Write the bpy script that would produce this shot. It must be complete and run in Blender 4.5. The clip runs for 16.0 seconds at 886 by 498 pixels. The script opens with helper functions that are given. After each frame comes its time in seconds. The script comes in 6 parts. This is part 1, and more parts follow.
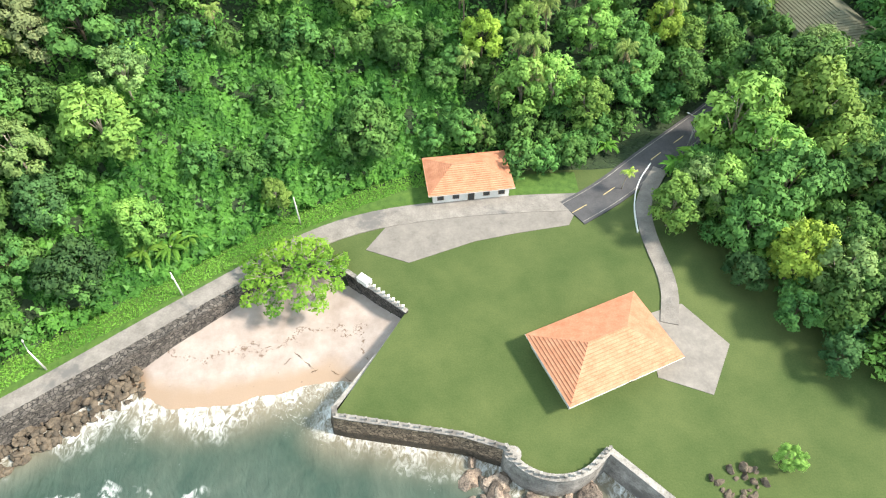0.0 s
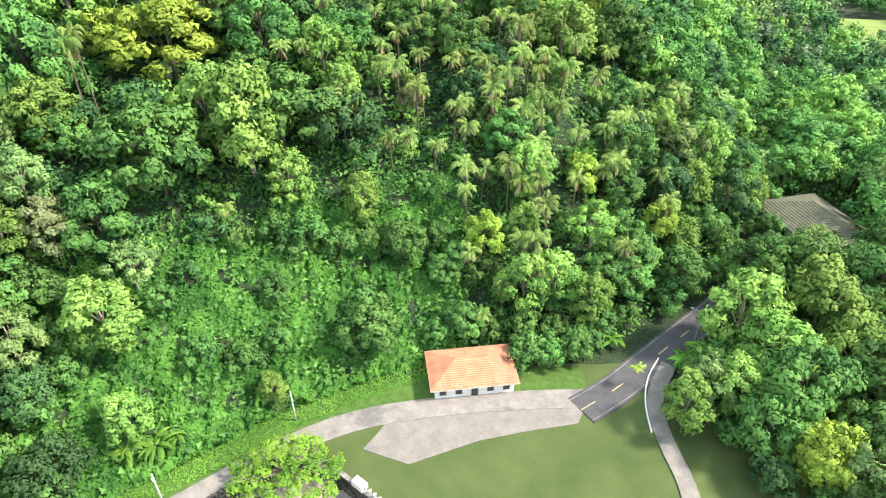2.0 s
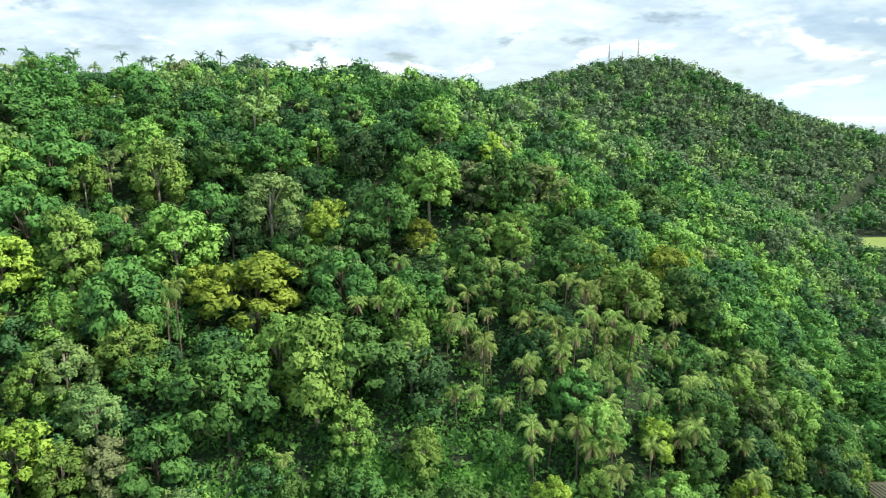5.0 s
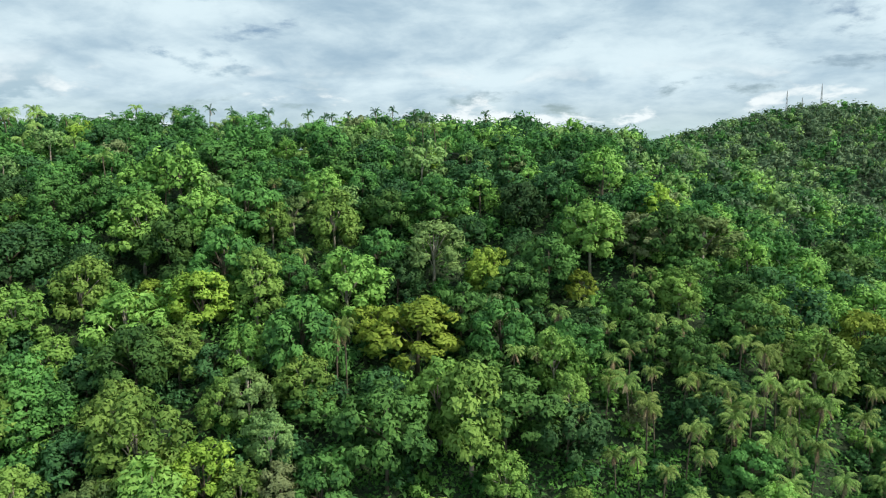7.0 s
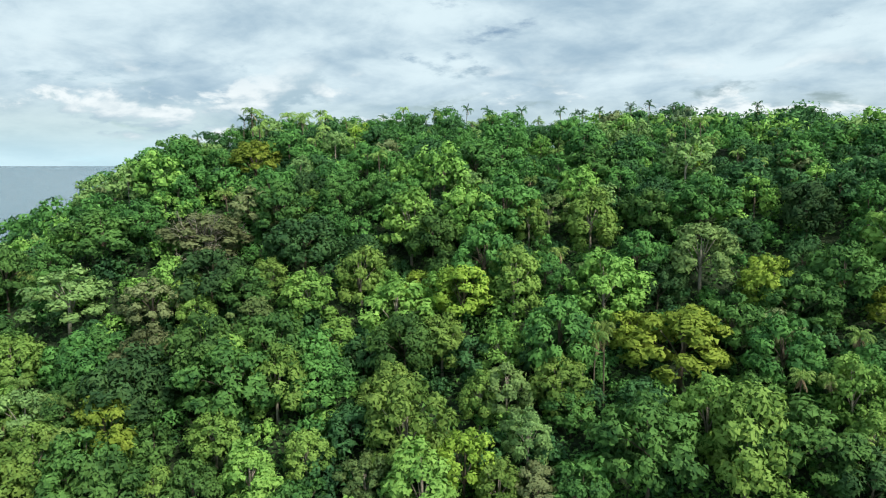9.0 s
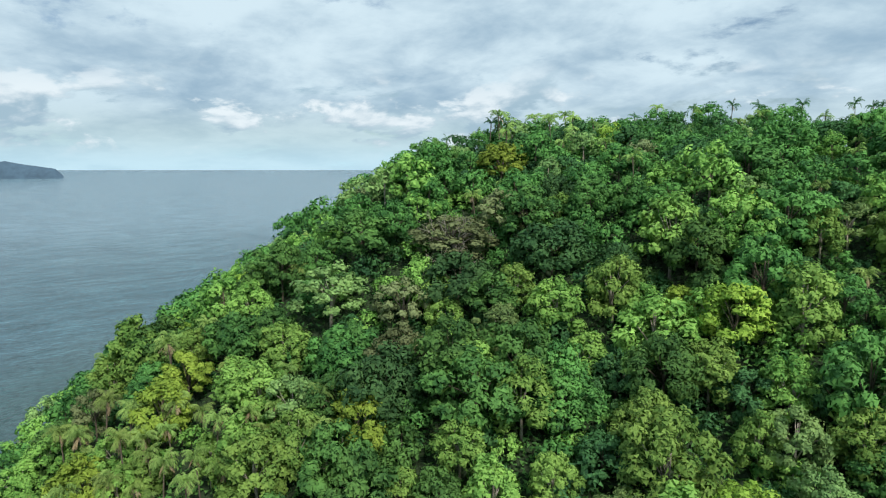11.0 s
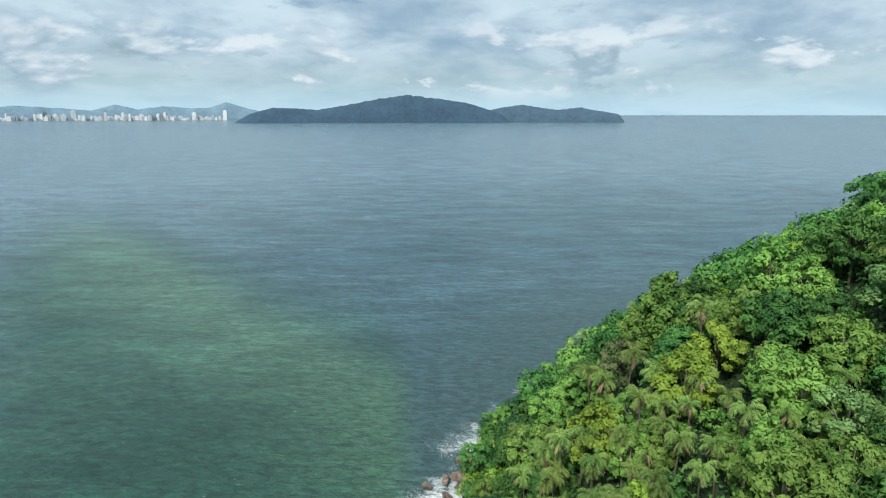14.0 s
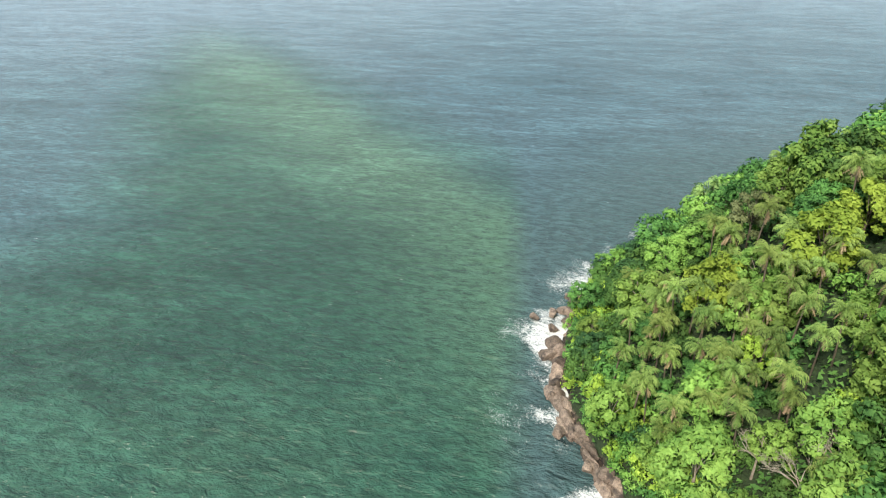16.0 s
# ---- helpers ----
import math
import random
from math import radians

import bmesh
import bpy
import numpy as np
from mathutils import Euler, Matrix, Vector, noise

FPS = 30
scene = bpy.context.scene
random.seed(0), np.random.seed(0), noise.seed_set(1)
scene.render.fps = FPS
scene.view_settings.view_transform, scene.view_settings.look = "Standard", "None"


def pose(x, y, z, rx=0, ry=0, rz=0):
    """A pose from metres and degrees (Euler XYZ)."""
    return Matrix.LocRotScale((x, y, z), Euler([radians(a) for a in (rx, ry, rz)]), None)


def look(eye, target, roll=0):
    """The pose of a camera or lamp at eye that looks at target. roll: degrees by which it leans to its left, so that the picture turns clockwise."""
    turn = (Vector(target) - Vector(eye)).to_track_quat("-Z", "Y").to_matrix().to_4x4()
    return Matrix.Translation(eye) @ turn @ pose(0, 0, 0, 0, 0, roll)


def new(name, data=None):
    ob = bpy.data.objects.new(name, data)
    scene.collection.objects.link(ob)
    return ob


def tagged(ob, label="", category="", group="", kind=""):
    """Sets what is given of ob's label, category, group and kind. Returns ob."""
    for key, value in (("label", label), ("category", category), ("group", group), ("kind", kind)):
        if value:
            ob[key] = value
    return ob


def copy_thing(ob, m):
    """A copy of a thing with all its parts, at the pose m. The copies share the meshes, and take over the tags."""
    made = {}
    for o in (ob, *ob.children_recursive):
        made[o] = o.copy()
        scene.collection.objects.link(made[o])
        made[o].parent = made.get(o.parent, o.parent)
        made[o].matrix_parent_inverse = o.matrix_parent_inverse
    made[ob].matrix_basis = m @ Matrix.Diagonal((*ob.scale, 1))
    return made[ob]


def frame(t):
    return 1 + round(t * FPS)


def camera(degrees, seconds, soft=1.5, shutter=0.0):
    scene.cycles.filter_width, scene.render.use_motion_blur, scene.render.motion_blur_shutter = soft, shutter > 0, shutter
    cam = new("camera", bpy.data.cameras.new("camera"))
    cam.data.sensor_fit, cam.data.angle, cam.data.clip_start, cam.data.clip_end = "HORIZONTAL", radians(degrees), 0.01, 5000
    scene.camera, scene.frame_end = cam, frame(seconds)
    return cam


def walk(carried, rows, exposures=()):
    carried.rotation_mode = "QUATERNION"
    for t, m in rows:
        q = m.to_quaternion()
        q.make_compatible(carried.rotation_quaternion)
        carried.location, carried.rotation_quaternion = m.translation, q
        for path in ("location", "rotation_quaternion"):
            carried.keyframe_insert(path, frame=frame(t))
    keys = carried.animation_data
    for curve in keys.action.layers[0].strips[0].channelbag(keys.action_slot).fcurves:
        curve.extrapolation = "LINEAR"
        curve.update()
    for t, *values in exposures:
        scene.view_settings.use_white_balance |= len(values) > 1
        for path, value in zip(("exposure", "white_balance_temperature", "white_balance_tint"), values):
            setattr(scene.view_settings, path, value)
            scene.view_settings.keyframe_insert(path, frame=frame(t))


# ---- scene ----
cam = camera(69.4, 16.0, 1.15)
PATH = [
    (0.0, pose(-0.02, 0.10, 95.80, 39.15, 0.00, -0.12)),
    (0.5, pose(0.15, 1.48, 95.43, 43.07, 0.00, -0.28)),
    (1.0, pose(0.30, 2.09, 95.33, 47.35, 0.00, -0.25)),
    (1.5, pose(0.39, 2.26, 95.27, 51.73, 0.00, 0.08)),
    (2.0, pose(0.43, 2.46, 95.29, 55.77, 0.00, 0.51)),
    (2.5, pose(0.59, 2.57, 95.53, 59.82, 0.00, 1.24)),
    (3.0, pose(0.49, 2.54, 95.37, 63.86, 0.00, 1.92)),
    (3.5, pose(0.45, 2.51, 95.36, 67.74, 0.00, 2.90)),
    (4.0, pose(0.34, 2.52, 95.30, 71.61, 0.00, 4.06)),
    (4.2, pose(0.29, 2.56, 95.29, 73.13, 0.00, 4.60)),
    (6.3, pose(-0.88, 2.20, 95.36, 82.80, 0.00, 13.54)),
    (6.5, pose(-1.12, 2.10, 95.32, 82.81, 0.00, 15.41)),
    (7.0, pose(-2.10, 1.74, 95.30, 82.84, 0.00, 20.26)),
    (7.5, pose(-3.54, 1.27, 95.37, 82.79, 0.00, 25.30)),
    (8.0, pose(-5.38, 0.85, 95.35, 82.74, 0.00, 30.56)),
    (8.5, pose(-7.52, 0.74, 95.40, 82.62, 0.00, 35.71)),
    (9.0, pose(-9.93, 0.93, 95.54, 82.56, 0.00, 40.65)),
    (9.2, pose(-11.00, 1.07, 95.55, 82.55, 0.00, 42.57)),
    (11.3, pose(-23.41, 3.22, 94.95, 83.04, 0.00, 64.94)),
    (11.5, pose(-24.68, 3.43, 94.94, 83.11, 0.00, 68.05)),
    (12.0, pose(-27.97, 3.91, 95.10, 83.12, 0.00, 75.98)),
    (12.5, pose(-31.08, 4.13, 95.47, 83.09, 0.00, 83.97)),
    (13.0, pose(-33.82, 3.99, 95.52, 83.13, 0.00, 91.96)),
    (13.5, pose(-36.14, 3.54, 95.50, 81.43, 0.00, 99.98)),
    (14.0, pose(-38.00, 3.01, 95.60, 78.14, 0.00, 106.76)),
    (14.5, pose(-39.35, 2.58, 95.57, 74.19, 0.00, 110.29)),
    (15.0, pose(-39.94, 2.32, 95.46, 70.22, 0.00, 112.90)),
    (15.5, pose(-39.96, 2.17, 95.54, 66.41, 0.00, 115.41)),
    (16.0, pose(-39.87, 2.10, 95.63, 63.12, 0.00, 117.84)),
]
EXPOSURES = [(0.0, 1.15, 6700, 14), (1.0, 1.32, 6700, 15), (3.0, 1.37, 6700, 18), (4.2, 0.95, 6700, 16), (6.3, 0.06, 6500, 10), (9.0, 0.06, 6500, 10), (11.5, -0.1, 6200, 10), (13.0, -0.2, 6100, 10), (14.5, -0.05, 6300, 10), (16.0, 0.38, 6800, 16)]
walk(cam, PATH, EXPOSURES)

# ---- world, sun ----
SUN_EL, SUN_AZ = 45.0, 96.0          # height above the horizon; compass turn from +y, clockwise
world = bpy.data.worlds.new("sky")
scene.world = world
world.use_nodes = True


class Nodes:
    """Short hand for a node tree."""

    def __init__(self, tree):
        self.tree = tree
        tree.nodes.clear()

    def add(self, kind, sky_type="", attribute_name=""):
        n = self.tree.nodes.new(kind)
        if sky_type:
            n.sky_type = sky_type
        if attribute_name:
            n.attribute_name = attribute_name
        return n

    def link(self, a, b):
        self.tree.links.new(a, b)

    def math(self, op, a, b=None, c=None):
        n = self.tree.nodes.new("ShaderNodeMath")
        n.operation = op
        for i, v in enumerate((a, b, c)):
            if v is None:
                continue
            if isinstance(v, (int, float)):
                n.inputs[i].default_value = v
            else:
                self.link(v, n.inputs[i])
        return n.outputs[0]

    def noise(self, vec, scale, detail=4.0, rough=0.55, dist=0.0):
        n = self.tree.nodes.new("ShaderNodeTexNoise")
        n.inputs["Scale"].default_value, n.inputs["Detail"].default_value = scale, detail
        n.inputs["Roughness"].default_value, n.inputs["Distortion"].default_value = rough, dist
        if vec is not None:
            self.link(vec, n.inputs["Vector"])
        return n.outputs[0]

    def ramp(self, fac, stops):
        n = self.tree.nodes.new("ShaderNodeValToRGB")
        e = n.color_ramp.elements
        while len(e) < len(stops):
            e.new(0.5)
        for k, (p, col) in zip(e, stops):
            k.position = p
            k.color = (*col, 1) if len(col) == 3 else col
        self.link(fac, n.inputs[0])
        return n.outputs[0]

    def rng(self, v, a, b, c=0.0, d=1.0):
        n = self.tree.nodes.new("ShaderNodeMapRange")
        n.interpolation_type = "SMOOTHSTEP"
        for i, k in enumerate((v, a, b, c, d)):
            if isinstance(k, (int, float)):
                n.inputs[i].default_value = k
            else:
                self.link(k, n.inputs[i])
        return n.outputs[0]

    def mix(self, fac, a, b, blend="MIX"):
        n = self.tree.nodes.new("ShaderNodeMix")
        n.data_type, n.blend_type = "RGBA", blend
        for i, v in ((0, fac), (6, a), (7, b)):
            if isinstance(v, (int, float)):
                n.inputs[i].default_value = v
            elif isinstance(v, tuple):
                n.inputs[i].default_value = (*v, 1)
            else:
                self.link(v, n.inputs[i])
        return n.outputs[2]

    def mapping(self, vec, scale=(1, 1, 1), rot=(0, 0, 0), loc=(0, 0, 0)):
        n = self.tree.nodes.new("ShaderNodeMapping")
        n.inputs["Scale"].default_value, n.inputs["Rotation"].default_value, n.inputs["Location"].default_value = scale, rot, loc
        self.link(vec, n.inputs["Vector"])
        return n.outputs[0]


def build_sky():
    n = Nodes(world.node_tree)
    out, bg = n.add("ShaderNodeOutputWorld"), n.add("ShaderNodeBackground")
    sky = n.add("ShaderNodeTexSky", sky_type="NISHITA")
    sky.sun_disc = False
    sky.sun_elevation, sky.sun_rotation = radians(SUN_EL), radians(SUN_AZ)
    sky.dust_density = 1.5
    clear = n.mix(1.0, sky.outputs[0], (0.095, 0.1, 0.1), "MULTIPLY")
    tc = n.add("ShaderNodeTexCoord")
    sep = n.add("ShaderNodeSeparateXYZ")
    n.link(tc.outputs["Generated"], sep.inputs[0])
    up = n.math("MAXIMUM", n.math("ADD", sep.outputs[2], 0.24), 0.08)
    com = n.add("ShaderNodeCombineXYZ")
    n.link(n.math("DIVIDE", sep.outputs[0], up), com.inputs[0])
    n.link(n.math("DIVIDE", sep.outputs[1], up), com.inputs[1])
    flat = com.outputs[0]
    big = n.noise(flat, 1.5, 8, 0.60, 0.25)
    small = n.noise(n.mapping(flat, loc=(7.3, 2.1, 0)), 4.2, 7, 0.62, 0.2)
    body = n.math("ADD", n.math("MULTIPLY", big, 0.7), n.math("MULTIPLY", small, 0.3))
    cover = n.rng(body, 0.37, 0.46)
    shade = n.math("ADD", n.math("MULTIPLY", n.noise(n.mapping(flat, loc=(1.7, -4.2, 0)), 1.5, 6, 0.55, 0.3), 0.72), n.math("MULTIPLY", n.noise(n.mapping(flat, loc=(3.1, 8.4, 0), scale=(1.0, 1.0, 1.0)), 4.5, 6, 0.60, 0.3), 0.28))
    dark = n.rng(shade, 0.34, 0.62)
    cloud = n.mix(dark, (0.345, 0.495, 0.615), (0.71, 0.86, 0.92))
    # pale gaps low over the horizon
    low = n.rng(sep.outputs[2], 0.0, 0.10)
    gap = n.mix(low, (0.60, 0.85, 0.94), clear)
    cover = n.math("MULTIPLY", cover, n.rng(sep.outputs[2], 0.01, 0.13, 0.25, 1.0))
    col = n.mix(cover, gap, cloud)
    # small heaped clouds low over the sea: lit tops, grey feet
    tall = n.mapping(tc.outputs["Generated"], scale=(1.0, 1.0, 2.6))
    heap = n.noise(tall, 6.0, 6, 0.6, 0.2)
    above = n.noise(n.mapping(tc.outputs["Generated"], scale=(1.0, 1.0, 2.6), loc=(0, 0, 0.055)), 6.0, 3, 0.55, 0.2)
    lit = n.rng(n.math("SUBTRACT", heap, above), -0.08, 0.12)
    puff = n.mix(lit, (0.40, 0.55, 0.64), (0.86, 0.94, 0.96))
    band = n.math("MULTIPLY", n.rng(sep.outputs[2], 0.015, 0.05), n.rng(sep.outputs[2], 0.09, 0.17, 1.0, 0.0))
    col = n.mix(n.math("MULTIPLY", n.rng(heap, 0.50, 0.58), band), col, puff)
    n.link(col, bg.inputs[0])
    bg.inputs[1].default_value = SKY
    n.link(bg.outputs[0], out.inputs[0])


SKY = 1.0
build_sky()
sun = new("sun", bpy.data.lights.new("sun", "SUN"))
sun.data.energy, sun.data.angle, sun.data.color = 3.8, radians(8), (1.0, 0.93, 0.80)
_a, _e = radians(SUN_AZ), radians(SUN_EL)
SUN_DIR = Vector((math.sin(_a) * math.cos(_e), math.cos(_a) * math.cos(_e), math.sin(_e)))
sun.matrix_world = look(SUN_DIR * 400, (0, 0, 0))


# ---- materials ----
def material(name, rough=0.7):
    m = bpy.data.materials.new(name)
    m.use_nodes = True
    n = Nodes(m.node_tree)
    out, b = n.add("ShaderNodeOutputMaterial"), n.add("ShaderNodeBsdfPrincipled")
    n.link(b.outputs[0], out.inputs[0])
    b.inputs["Roughness"].default_value = rough
    tc = n.add("ShaderNodeTexCoord")
    return m, n, b, tc, out


def bump(n, b, height, dist, strength=0.6):
    k = n.add("ShaderNodeBump")
    k.inputs["Strength"].default_value, k.inputs["Distance"].default_value = strength, dist
    n.link(height, k.inputs["Height"])
    n.link(k.outputs[0], b.inputs["Normal"])


def surface(name, dark, light, scale, rough=0.8, bump_d=0.03, fine=6.0, spots=None, stones=0.0, wet=None, spread=0.35):
    """A matt mineral surface with two scales of variation."""
    m, n, b, tc, _ = material(name, rough)
    geo = n.add("ShaderNodeNewGeometry")
    pos = geo.outputs["Position"]
    a = n.noise(pos, scale, 6, 0.6)
    f = n.noise(pos, scale * fine, 4, 0.6)
    t = n.math("ADD", n.math("MULTIPLY", a, 0.65), n.math("MULTIPLY", f, 0.35))
    col = n.ramp(t, [(0.32, dark), (0.68, light)])
    if spots:
        col = n.mix(n.rng(n.noise(pos, scale * 0.35, 5, 0.65), 0.52, 0.66), col, spots)
    if stones:
        # rough coursed stones, each of its own tone, with dark joints
        flat = n.mapping(pos, scale=(1.0, 1.0, 1.7))
        joint, cell = n.add("ShaderNodeTexVoronoi"), n.add("ShaderNodeTexVoronoi")
        joint.feature = "DISTANCE_TO_EDGE"
        for v in (joint, cell):
            v.inputs["Scale"].default_value = stones
            n.link(flat, v.inputs["Vector"])
        tone = n.add("ShaderNodeHueSaturation")
        n.link(n.rng(cell.outputs["Color"], 0.1, 0.9, 0.65, 1.4), tone.inputs["Value"])
        n.link(col, tone.inputs["Color"])
        gap = n.rng(joint.outputs["Distance"], 0.02, 0.10)
        col = n.mix(gap, tuple(c * 0.45 for c in dark), tone.outputs[0])
        f = n.math("ADD", f, n.math("MULTIPLY", gap, 1.5))
    if wet is not None:
        # weed and damp below the tide mark
        sep = n.add("ShaderNodeSeparateXYZ")
        n.link(pos, sep.inputs[0])
        level = n.math("ADD", sep.outputs[2], n.math("MULTIPLY", n.noise(pos, 0.8, 4, 0.6), 1.2))
        col = n.mix(n.rng(level, wet, wet + 0.9, 0.85, 0.0), col, (0.030, 0.024, 0.016))
    rnd = n.add("ShaderNodeObjectInfo")
    val = n.add("ShaderNodeHueSaturation")
    n.link(n.math("ADD", n.math("MULTIPLY", rnd.outputs["Random"], spread), 1.0 - spread / 2), val.inputs["Value"])
    n.link(col, val.inputs["Color"])
    n.link(val.outputs[0], b.inputs["Base Color"])
    bump(n, b, f, bump_d)
    return m


def leaf_material(name, dark, light, see=0.22, rough=0.65):
    """Leaves: varied from leaf to leaf and from plant to plant, partly letting light through."""
    m, n, b, tc, out = material(name, rough)
    geo, info = n.add("ShaderNodeNewGeometry"), n.add("ShaderNodeObjectInfo")
    pos = geo.outputs["Position"]
    clump = n.noise(pos, 0.13, 2, 0.6)
    fine = n.noise(pos, 3.4, 2, 0.6)
    t = n.math("ADD", n.math("MULTIPLY", geo.outputs["Random Per Island"], 0.30), n.math("MULTIPLY", n.rng(clump, 0.30, 0.70), 0.44))
    t = n.math("ADD", t, n.math("MULTIPLY", fine, 0.26))
    bump(n, b, fine, 0.2, 0.5)
    col = n.ramp(t, [(0.15, dark), (0.85, light)])
    hsv = n.add("ShaderNodeHueSaturation")
    n.link(n.math("ADD", n.math("MULTIPLY", info.outputs["Random"], 0.024), 0.490), hsv.inputs["Hue"])
    n.link(n.math("ADD", n.math("MULTIPLY", info.outputs["Random"], 0.50), 0.74), hsv.inputs["Value"])
    n.link(col, hsv.inputs["Color"])
    n.link(hsv.outputs[0], b.inputs["Base Color"])
    b.inputs["Specular IOR Level"].default_value = 0.12
    tr = n.add("ShaderNodeBsdfTranslucent")
    n.link(hsv.outputs[0], tr.inputs["Color"])
    mx = n.add("ShaderNodeMixShader")
    mx.inputs[0].default_value = see
    n.link(b.outputs[0], mx.inputs[1])
    n.link(tr.outputs[0], mx.inputs[2])
    n.link(mx.outputs[0], out.inputs[0])
    return m


LEAF = {
    "mid": leaf_material("leaf_mid_green", (0.032, 0.100, 0.030), (0.168, 0.350, 0.084)),
    "bright": leaf_material("leaf_bright_green", (0.080, 0.192, 0.038), (0.340, 0.540, 0.122)),
    "yellow": leaf_material("leaf_yellow_green", (0.130, 0.225, 0.030), (0.425, 0.570, 0.090)),
    "dark": leaf_material("leaf_dark_green", (0.023, 0.072, 0.029), (0.100, 0.215, 0.070)),
    "grey": leaf_material("leaf_grey_green", (0.095, 0.175, 0.060), (0.315, 0.460, 0.150)),
    "brown": leaf_material("leaf_olive_brown", (0.105, 0.138, 0.058), (0.30, 0.36, 0.160)),
    "vine": leaf_material("leaf_vine", (0.024, 0.108, 0.020), (0.135, 0.350, 0.060)),
    # vine green at half brightness: shade under the leaves put into the colour
    "vine_mat": leaf_material("leaf_vine_mat_shaded", (0.012, 0.052, 0.012), (0.062, 0.18, 0.036)),
    "palm": leaf_material("leaf_palm", (0.098, 0.178, 0.045), (0.355, 0.490, 0.130)),
    "dead": leaf_material("leaf_dead_palm", (0.24, 0.17, 0.10), (0.58, 0.46, 0.29), 0.2, 0.8),
    "almond": leaf_material("leaf_almond", (0.045, 0.15, 0.018), (0.27, 0.47, 0.055)),
    "grass": leaf_material("leaf_grass", (0.065, 0.18, 0.024), (0.19, 0.37, 0.058)),
    # distance haze is put into this greyer leaf colour
    "far": leaf_material("leaf_hazy_far_woods", (0.062, 0.110, 0.060), (0.185, 0.260, 0.130)),
}
BARK = surface("bark_pale", (0.20, 0.17, 0.13), (0.45, 0.41, 0.34), 1.2)
BARK_DARK = surface("bark_dark", (0.06, 0.05, 0.035), (0.17, 0.14, 0.10), 1.2)


def forest_floor():
    """Dark leafy soil on the slopes, deepened to read as shade; bare wet rock where the sea keeps it clean."""
    m, n, b, tc, _ = material("forest_floor", 0.95)
    pos = n.add("ShaderNodeNewGeometry").outputs["Position"]
    sep = n.add("ShaderNodeSeparateXYZ")
    n.link(pos, sep.inputs[0])
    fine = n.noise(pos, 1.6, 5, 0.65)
    # soil colour goes near black-green so gaps between crowns read as shaded
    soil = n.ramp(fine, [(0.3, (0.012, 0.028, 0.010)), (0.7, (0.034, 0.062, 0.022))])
    rock = n.ramp(n.noise(pos, 0.9, 6, 0.75), [(0.36, (0.020, 0.016, 0.013)), (0.66, (0.150, 0.112, 0.085))])
    joint, cell = n.add("ShaderNodeTexVoronoi"), n.add("ShaderNodeTexVoronoi")
    joint.feature = "DISTANCE_TO_EDGE"
    warped = n.mapping(pos, rot=(0.5, 0.3, 0.6), scale=(0.42, 0.75, 0.9))
    for v in (joint, cell):
        v.inputs["Scale"].default_value = 0.9
        n.link(warped, v.inputs["Vector"])
    crack = n.rng(joint.outputs["Distance"], 0.015, 0.09)
    tone = n.add("ShaderNodeHueSaturation")
    n.link(n.rng(cell.outputs["Color"], 0.1, 0.9, 0.55, 1.7), tone.inputs["Value"])
    n.link(rock, tone.inputs["Color"])
    rock = n.mix(crack, (0.010, 0.008, 0.007), tone.outputs[0])
    fine = n.math("ADD", fine, n.math("MULTIPLY", crack, 1.5))
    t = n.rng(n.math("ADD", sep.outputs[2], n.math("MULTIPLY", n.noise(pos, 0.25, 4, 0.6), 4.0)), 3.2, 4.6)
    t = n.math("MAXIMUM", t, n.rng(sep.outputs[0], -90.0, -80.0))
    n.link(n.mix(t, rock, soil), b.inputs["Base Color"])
    bump(n, b, fine, 0.3)
    return m


SOIL = forest_floor()
ROCK = surface("granite", (0.040, 0.030, 0.025), (0.36, 0.28, 0.215), 0.9, 0.75, 0.35, 4, (0.055, 0.045, 0.038), spread=1.0)
RUBBLE = surface("rubble_stone", (0.028, 0.023, 0.019), (0.185, 0.145, 0.100), 0.7, 0.85, 0.1)
ASPHALT_OLD = surface("old_asphalt", (0.135, 0.123, 0.11), (0.25, 0.232, 0.21), 0.5, 0.9, 0.02, 8, (0.12, 0.115, 0.11))
ASPHALT = surface("asphalt", (0.055, 0.055, 0.06), (0.10, 0.10, 0.105), 0.5, 0.9, 0.02, 8)
CONCRETE = surface("weathered_concrete", (0.085, 0.078, 0.070), (0.40, 0.38, 0.35), 0.5, 0.85, 0.03, 6, (0.13, 0.12, 0.11))
WALLSTONE = surface("dark_wall_stone", (0.034, 0.031, 0.029), (0.165, 0.145, 0.125), 0.8, 0.85, 0.08, 5, None, 1.4)
SEASTONE = surface("sea_wall_stone", (0.10, 0.068, 0.044), (0.31, 0.23, 0.16), 0.9, 0.85, 0.08, 5, (0.10, 0.07, 0.045), 1.3, 1.7)
LAWN = surface("lawn", (0.040, 0.075, 0.014), (0.095, 0.125, 0.036), 0.12, 0.95, 0.05, 30)
PAVING = surface("paving", (0.15, 0.138, 0.125), (0.25, 0.23, 0.205), 0.4, 0.9, 0.02)
PLASTER = surface("white_plaster", (0.66, 0.64, 0.60), (0.82, 0.80, 0.77), 0.5, 0.85, 0.01)
TERRACOTTA = surface("terracotta", (0.34, 0.13, 0.065), (0.52, 0.25, 0.15), 0.6, 0.8, 0.03)
GREYROOF = surface("grey_roof_tile", (0.070, 0.072, 0.045), (0.135, 0.135, 0.085), 0.6, 0.8, 0.03)
PAINT = surface("road_paint", (0.62, 0.62, 0.60), (0.8, 0.8, 0.78), 2.0, 0.7, 0.005)
PAINT_YELLOW = surface("yellow_road_paint", (0.34, 0.27, 0.12), (0.52, 0.43, 0.22), 2.0, 0.7, 0.005)
